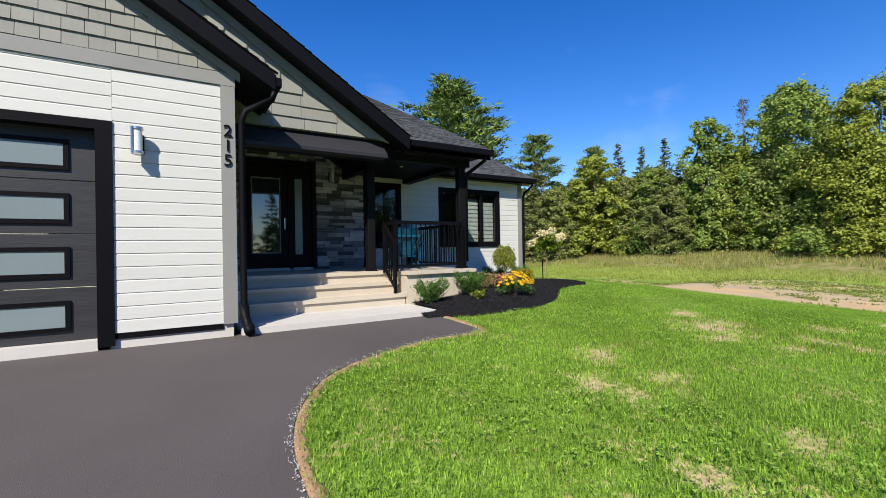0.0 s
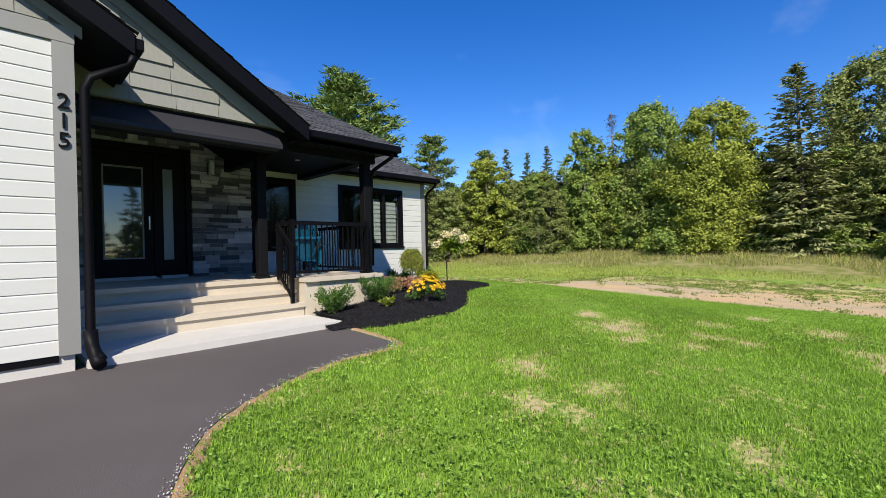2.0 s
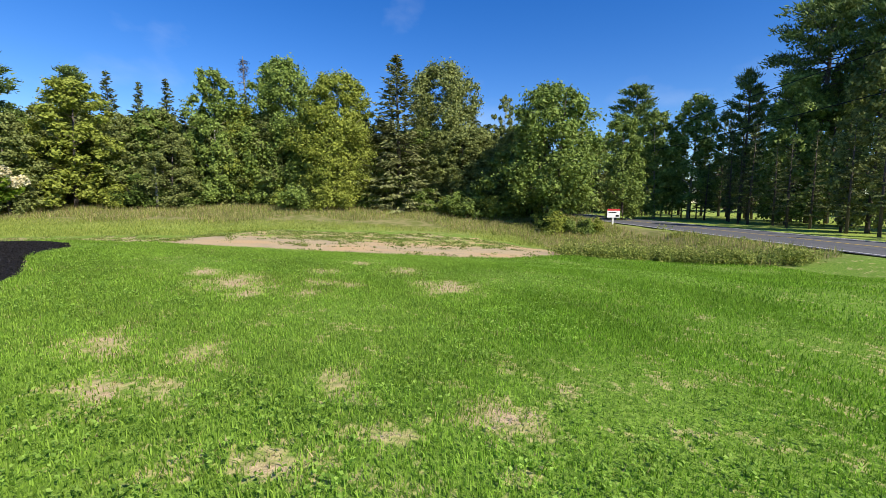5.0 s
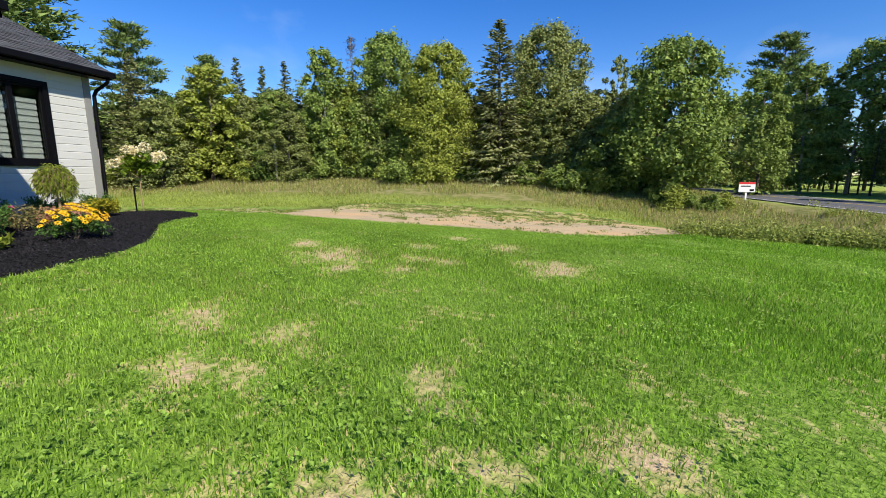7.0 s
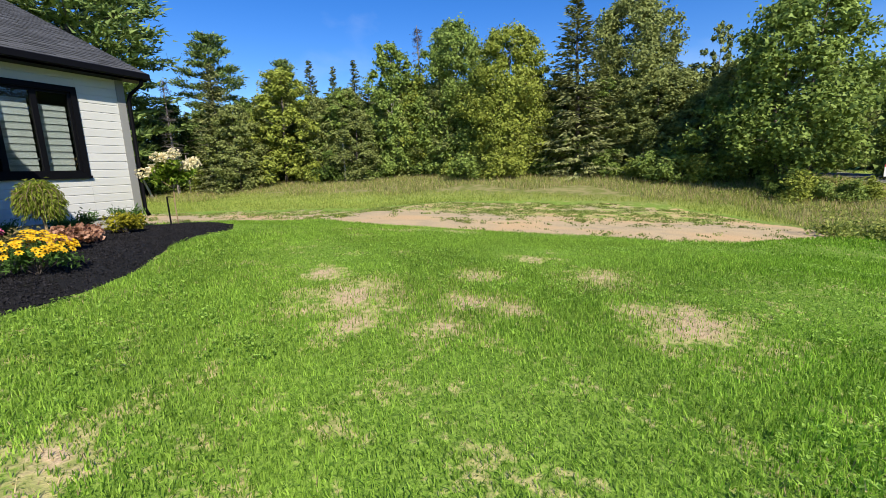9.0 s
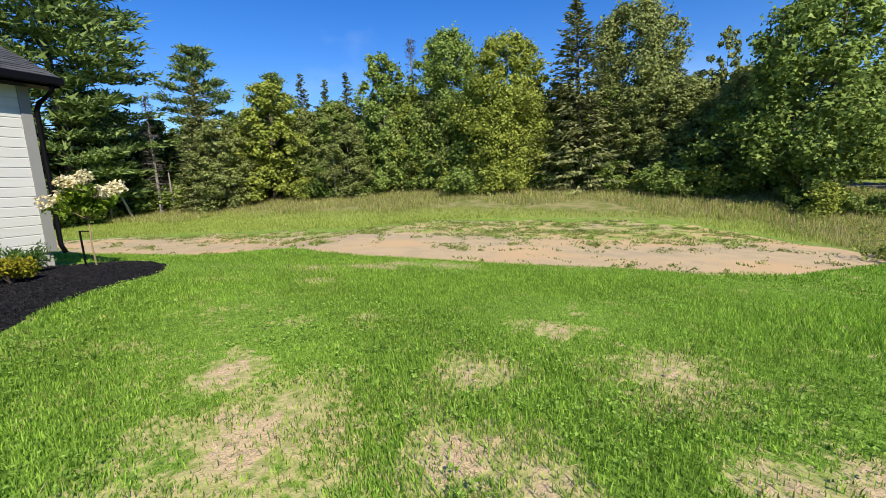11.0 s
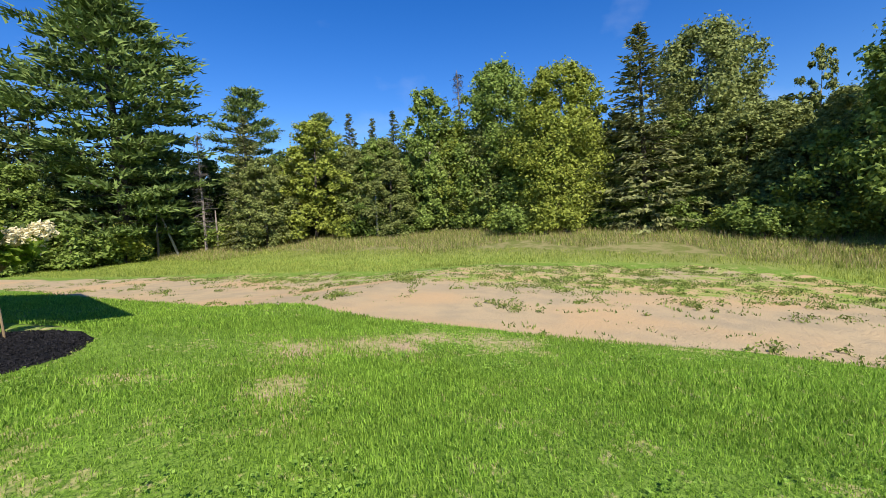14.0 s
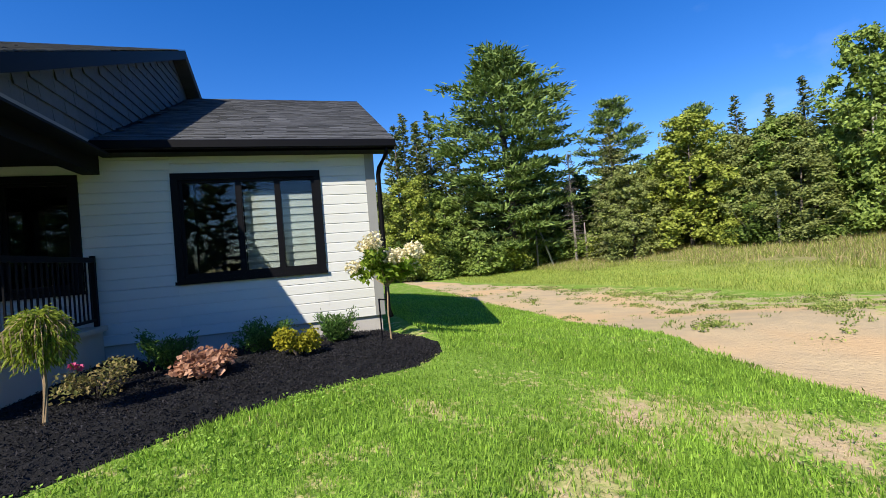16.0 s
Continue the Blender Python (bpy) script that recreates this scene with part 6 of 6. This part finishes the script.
# broad-leaved lawn weeds
wp = lawn_points(42000, 1.5, 16, -7, 7.5, 0.0, 8.0)
drift = wander(wp[:, 0] * 0.45 + 2, wp[:, 1] * 0.45) + 0.5 * smooth_step(3.0, -1.0, wp[:, 1])
wc, wd = [], []
for x, y in wp[drift > 0.45][:7000]:
    r = rng.uniform(0.01, 0.06)
    for i in range(5):
        a = rng.uniform(0, 6.283)
        wc.append((x + math.cos(a) * r, y + math.sin(a) * r, ground_z(x, y) + rng.uniform(0.035, 0.06)))
        wd.append((math.cos(a), math.sin(a), 0.35))
leaf_cards("lawn_weeds", wc, 0.023, leaf("clover_leaves", (0.20, 0.37, 0.05), (0.36, 0.52, 0.10), 0.5), None, rng, 0.8, 2.4, wd, label="low broad-leaved weeds in the lawn", kind="stuff")
tagged(bpy.data.objects["lawn_weeds"], category="weeds")

# weeds on the track and the meadow beyond
def region(n, x0, x1, y0, y1, test):
    p = rng.uniform((x0, y0), (x1, y1), (n, 2))
    return p[test(p[:, 0], p[:, 1])]


tuft = region(120000, 13, 29, -6, 30, lambda x, y: (masks(x, y)[1] > 0.5) & (wander(x * 1.3, y * 1.3) > np.where(masks(x, y)[2] > 0.6, 0.95, 0.25)))
blades("track_tufts", tuft, 0.06, 0.035, leaf("track_weeds", (0.15, 0.25, 0.05), (0.28, 0.32, 0.09), 0.4), rng, "scattered weed tufts on the dirt track", "weeds", 0.7, bent=False)
clump = region(5200, 14.5, 29, -6, 26, lambda x, y: (masks(x, y)[1] > 0.5) & (wander(0.8 * x + 3, 0.8 * y) > np.where(masks(x, y)[2] > 0.6, 0.75, 0.1)))
tw = np.concatenate([ball(rng, 26, (x, y, ground_z(x, y) + 0.03), (s, s, 0.06), 0.1) for (x, y), s in zip(clump, rng.uniform(0.08, 0.28, len(clump)))])
leaf_cards("track_weeds", tw, 0.06, leaf("low_track_weeds", (0.14, 0.22, 0.04), (0.30, 0.34, 0.09), 0.3), None, rng, 0.5, 0.5, label="low weed clumps spreading over the dirt track", kind="stuff")
tagged(bpy.data.objects["track_weeds"], category="weeds")
short = region(150000, 15, 34, -9, 40, lambda x, y: (masks(x, y)[3] > 0.35) & (masks(x, y)[4] < 0.9))
blades("meadow_grass", short, 0.16, 0.022, leaf("meadow_blades", (0.26, 0.37, 0.06), (0.44, 0.46, 0.12), 0.5), rng, "short green meadow grass beyond the track", "grass", 0.6, bent=False)
tall = region(90000, 26.5, 40, -9, 48, lambda x, y: (x < 39 - 0.2 * np.clip(y - 22, 0, 30)) & (x > 31.0 - 0.25 * np.clip(y - 15, 0, 40) + 1.2 * np.sin(0.8 * y) + 1.2 * np.sin(0.33 * y)))
cut = rng.uniform(size=len(tall)) < 0.30
blades("tall_dry_grass", tall[cut], 0.38, 0.022, DRY, rng, "tall straw-coloured grass before the wood", "grass", 0.6, bent=False)
blades("tall_green_grass", tall[~cut], 0.30, 0.03, WEED, rng, "tall green weeds before the wood", "grass", 0.7, bent=False)
ditch = region(60000, 14, 48, -15.6, -3.5, lambda x, y: (masks(x, y)[4] > 0.5) & ~((x > 28) & (y < -13.5)) & (wander(x * 0.5, y * 0.5) > -0.9))
cut = rng.uniform(size=len(ditch)) < 0.4
blades("ditch_dry_grass", ditch[cut], 0.34, 0.022, DRY, rng, "tall dry grass along the ditch", "grass", 0.4, bent=False)
blades("ditch_weeds", ditch[~cut], 0.30, 0.035, WEED, rng, "green weeds along the ditch", "weeds", 0.5, bent=False)
dc = []
for k in range(150):
    x, y = rng.uniform(15, 46), rng.uniform(-15, -4.5)
    if masks(np.array([x]), np.array([y]))[4][0] < 0.6 or (x > 30 and y < -12.5):
        continue
    s = rng.uniform(0.22, 0.5)
    dc.append(ball(rng, 110, (x, y, ground_z(x, y) + s * 0.4), (s * 1.1, s * 1.1, s * 0.65), 0.4))
for k in range(120):
    u = rng.uniform(0, 1)
    x, y = 18.7 - 1.5 * u * u + rng.normal() * 0.4, -5.5 - 8.0 * u + rng.normal() * 0.3
    s = rng.uniform(0.25, 0.55)
    dc.append(ball(rng, 130, (x, y, ground_z(x, y) + s * 0.5), (s * 1.2, s * 1.2, s * 0.75), 0.4))
leaf_cards("ditch_brush", np.concatenate(dc), 0.10, WEED, None, rng, 0.6, 0.5, label="brushy weeds and goldenrod along the ditch", kind="stuff")
tagged(bpy.data.objects["ditch_brush"], category="brush")

# loose mulch chips on the bed
mc = []
while len(mc) < 34000:
    x = rng.uniform(4.4, 10.7)
    lo, hi = bed_range(x)
    y = rng.uniform(lo, hi)
    mc.append((x, y, bed_z(x, y) + rng.uniform(0.0, 0.02)))
leaf_cards("mulch_chips", mc, 0.03, MULCH_BIT, None, rng, 0.34, 0.6, fold=0.3, label="loose shredded black mulch chips", kind="stuff")
tagged(bpy.data.objects["mulch_chips"], category="mulch")
# grey gravel along the driveway's edge
gp = []
for x, y in edge:
    if y > 0.5:
        for k in range(16):
            gp.append((x + rng.normal() * 0.018 - 0.012, y + rng.normal() * 0.05, 0.05 * (min(y, 3.3) - 2) + 0.02))
leaf_cards("edge_gravel", gp, 0.011, GRAVEL, None, rng, 0.9, 0.8, fold=0.4, label="fine grey gravel along the driveway edge", kind="stuff")
tagged(bpy.data.objects["edge_gravel"], category="gravel")
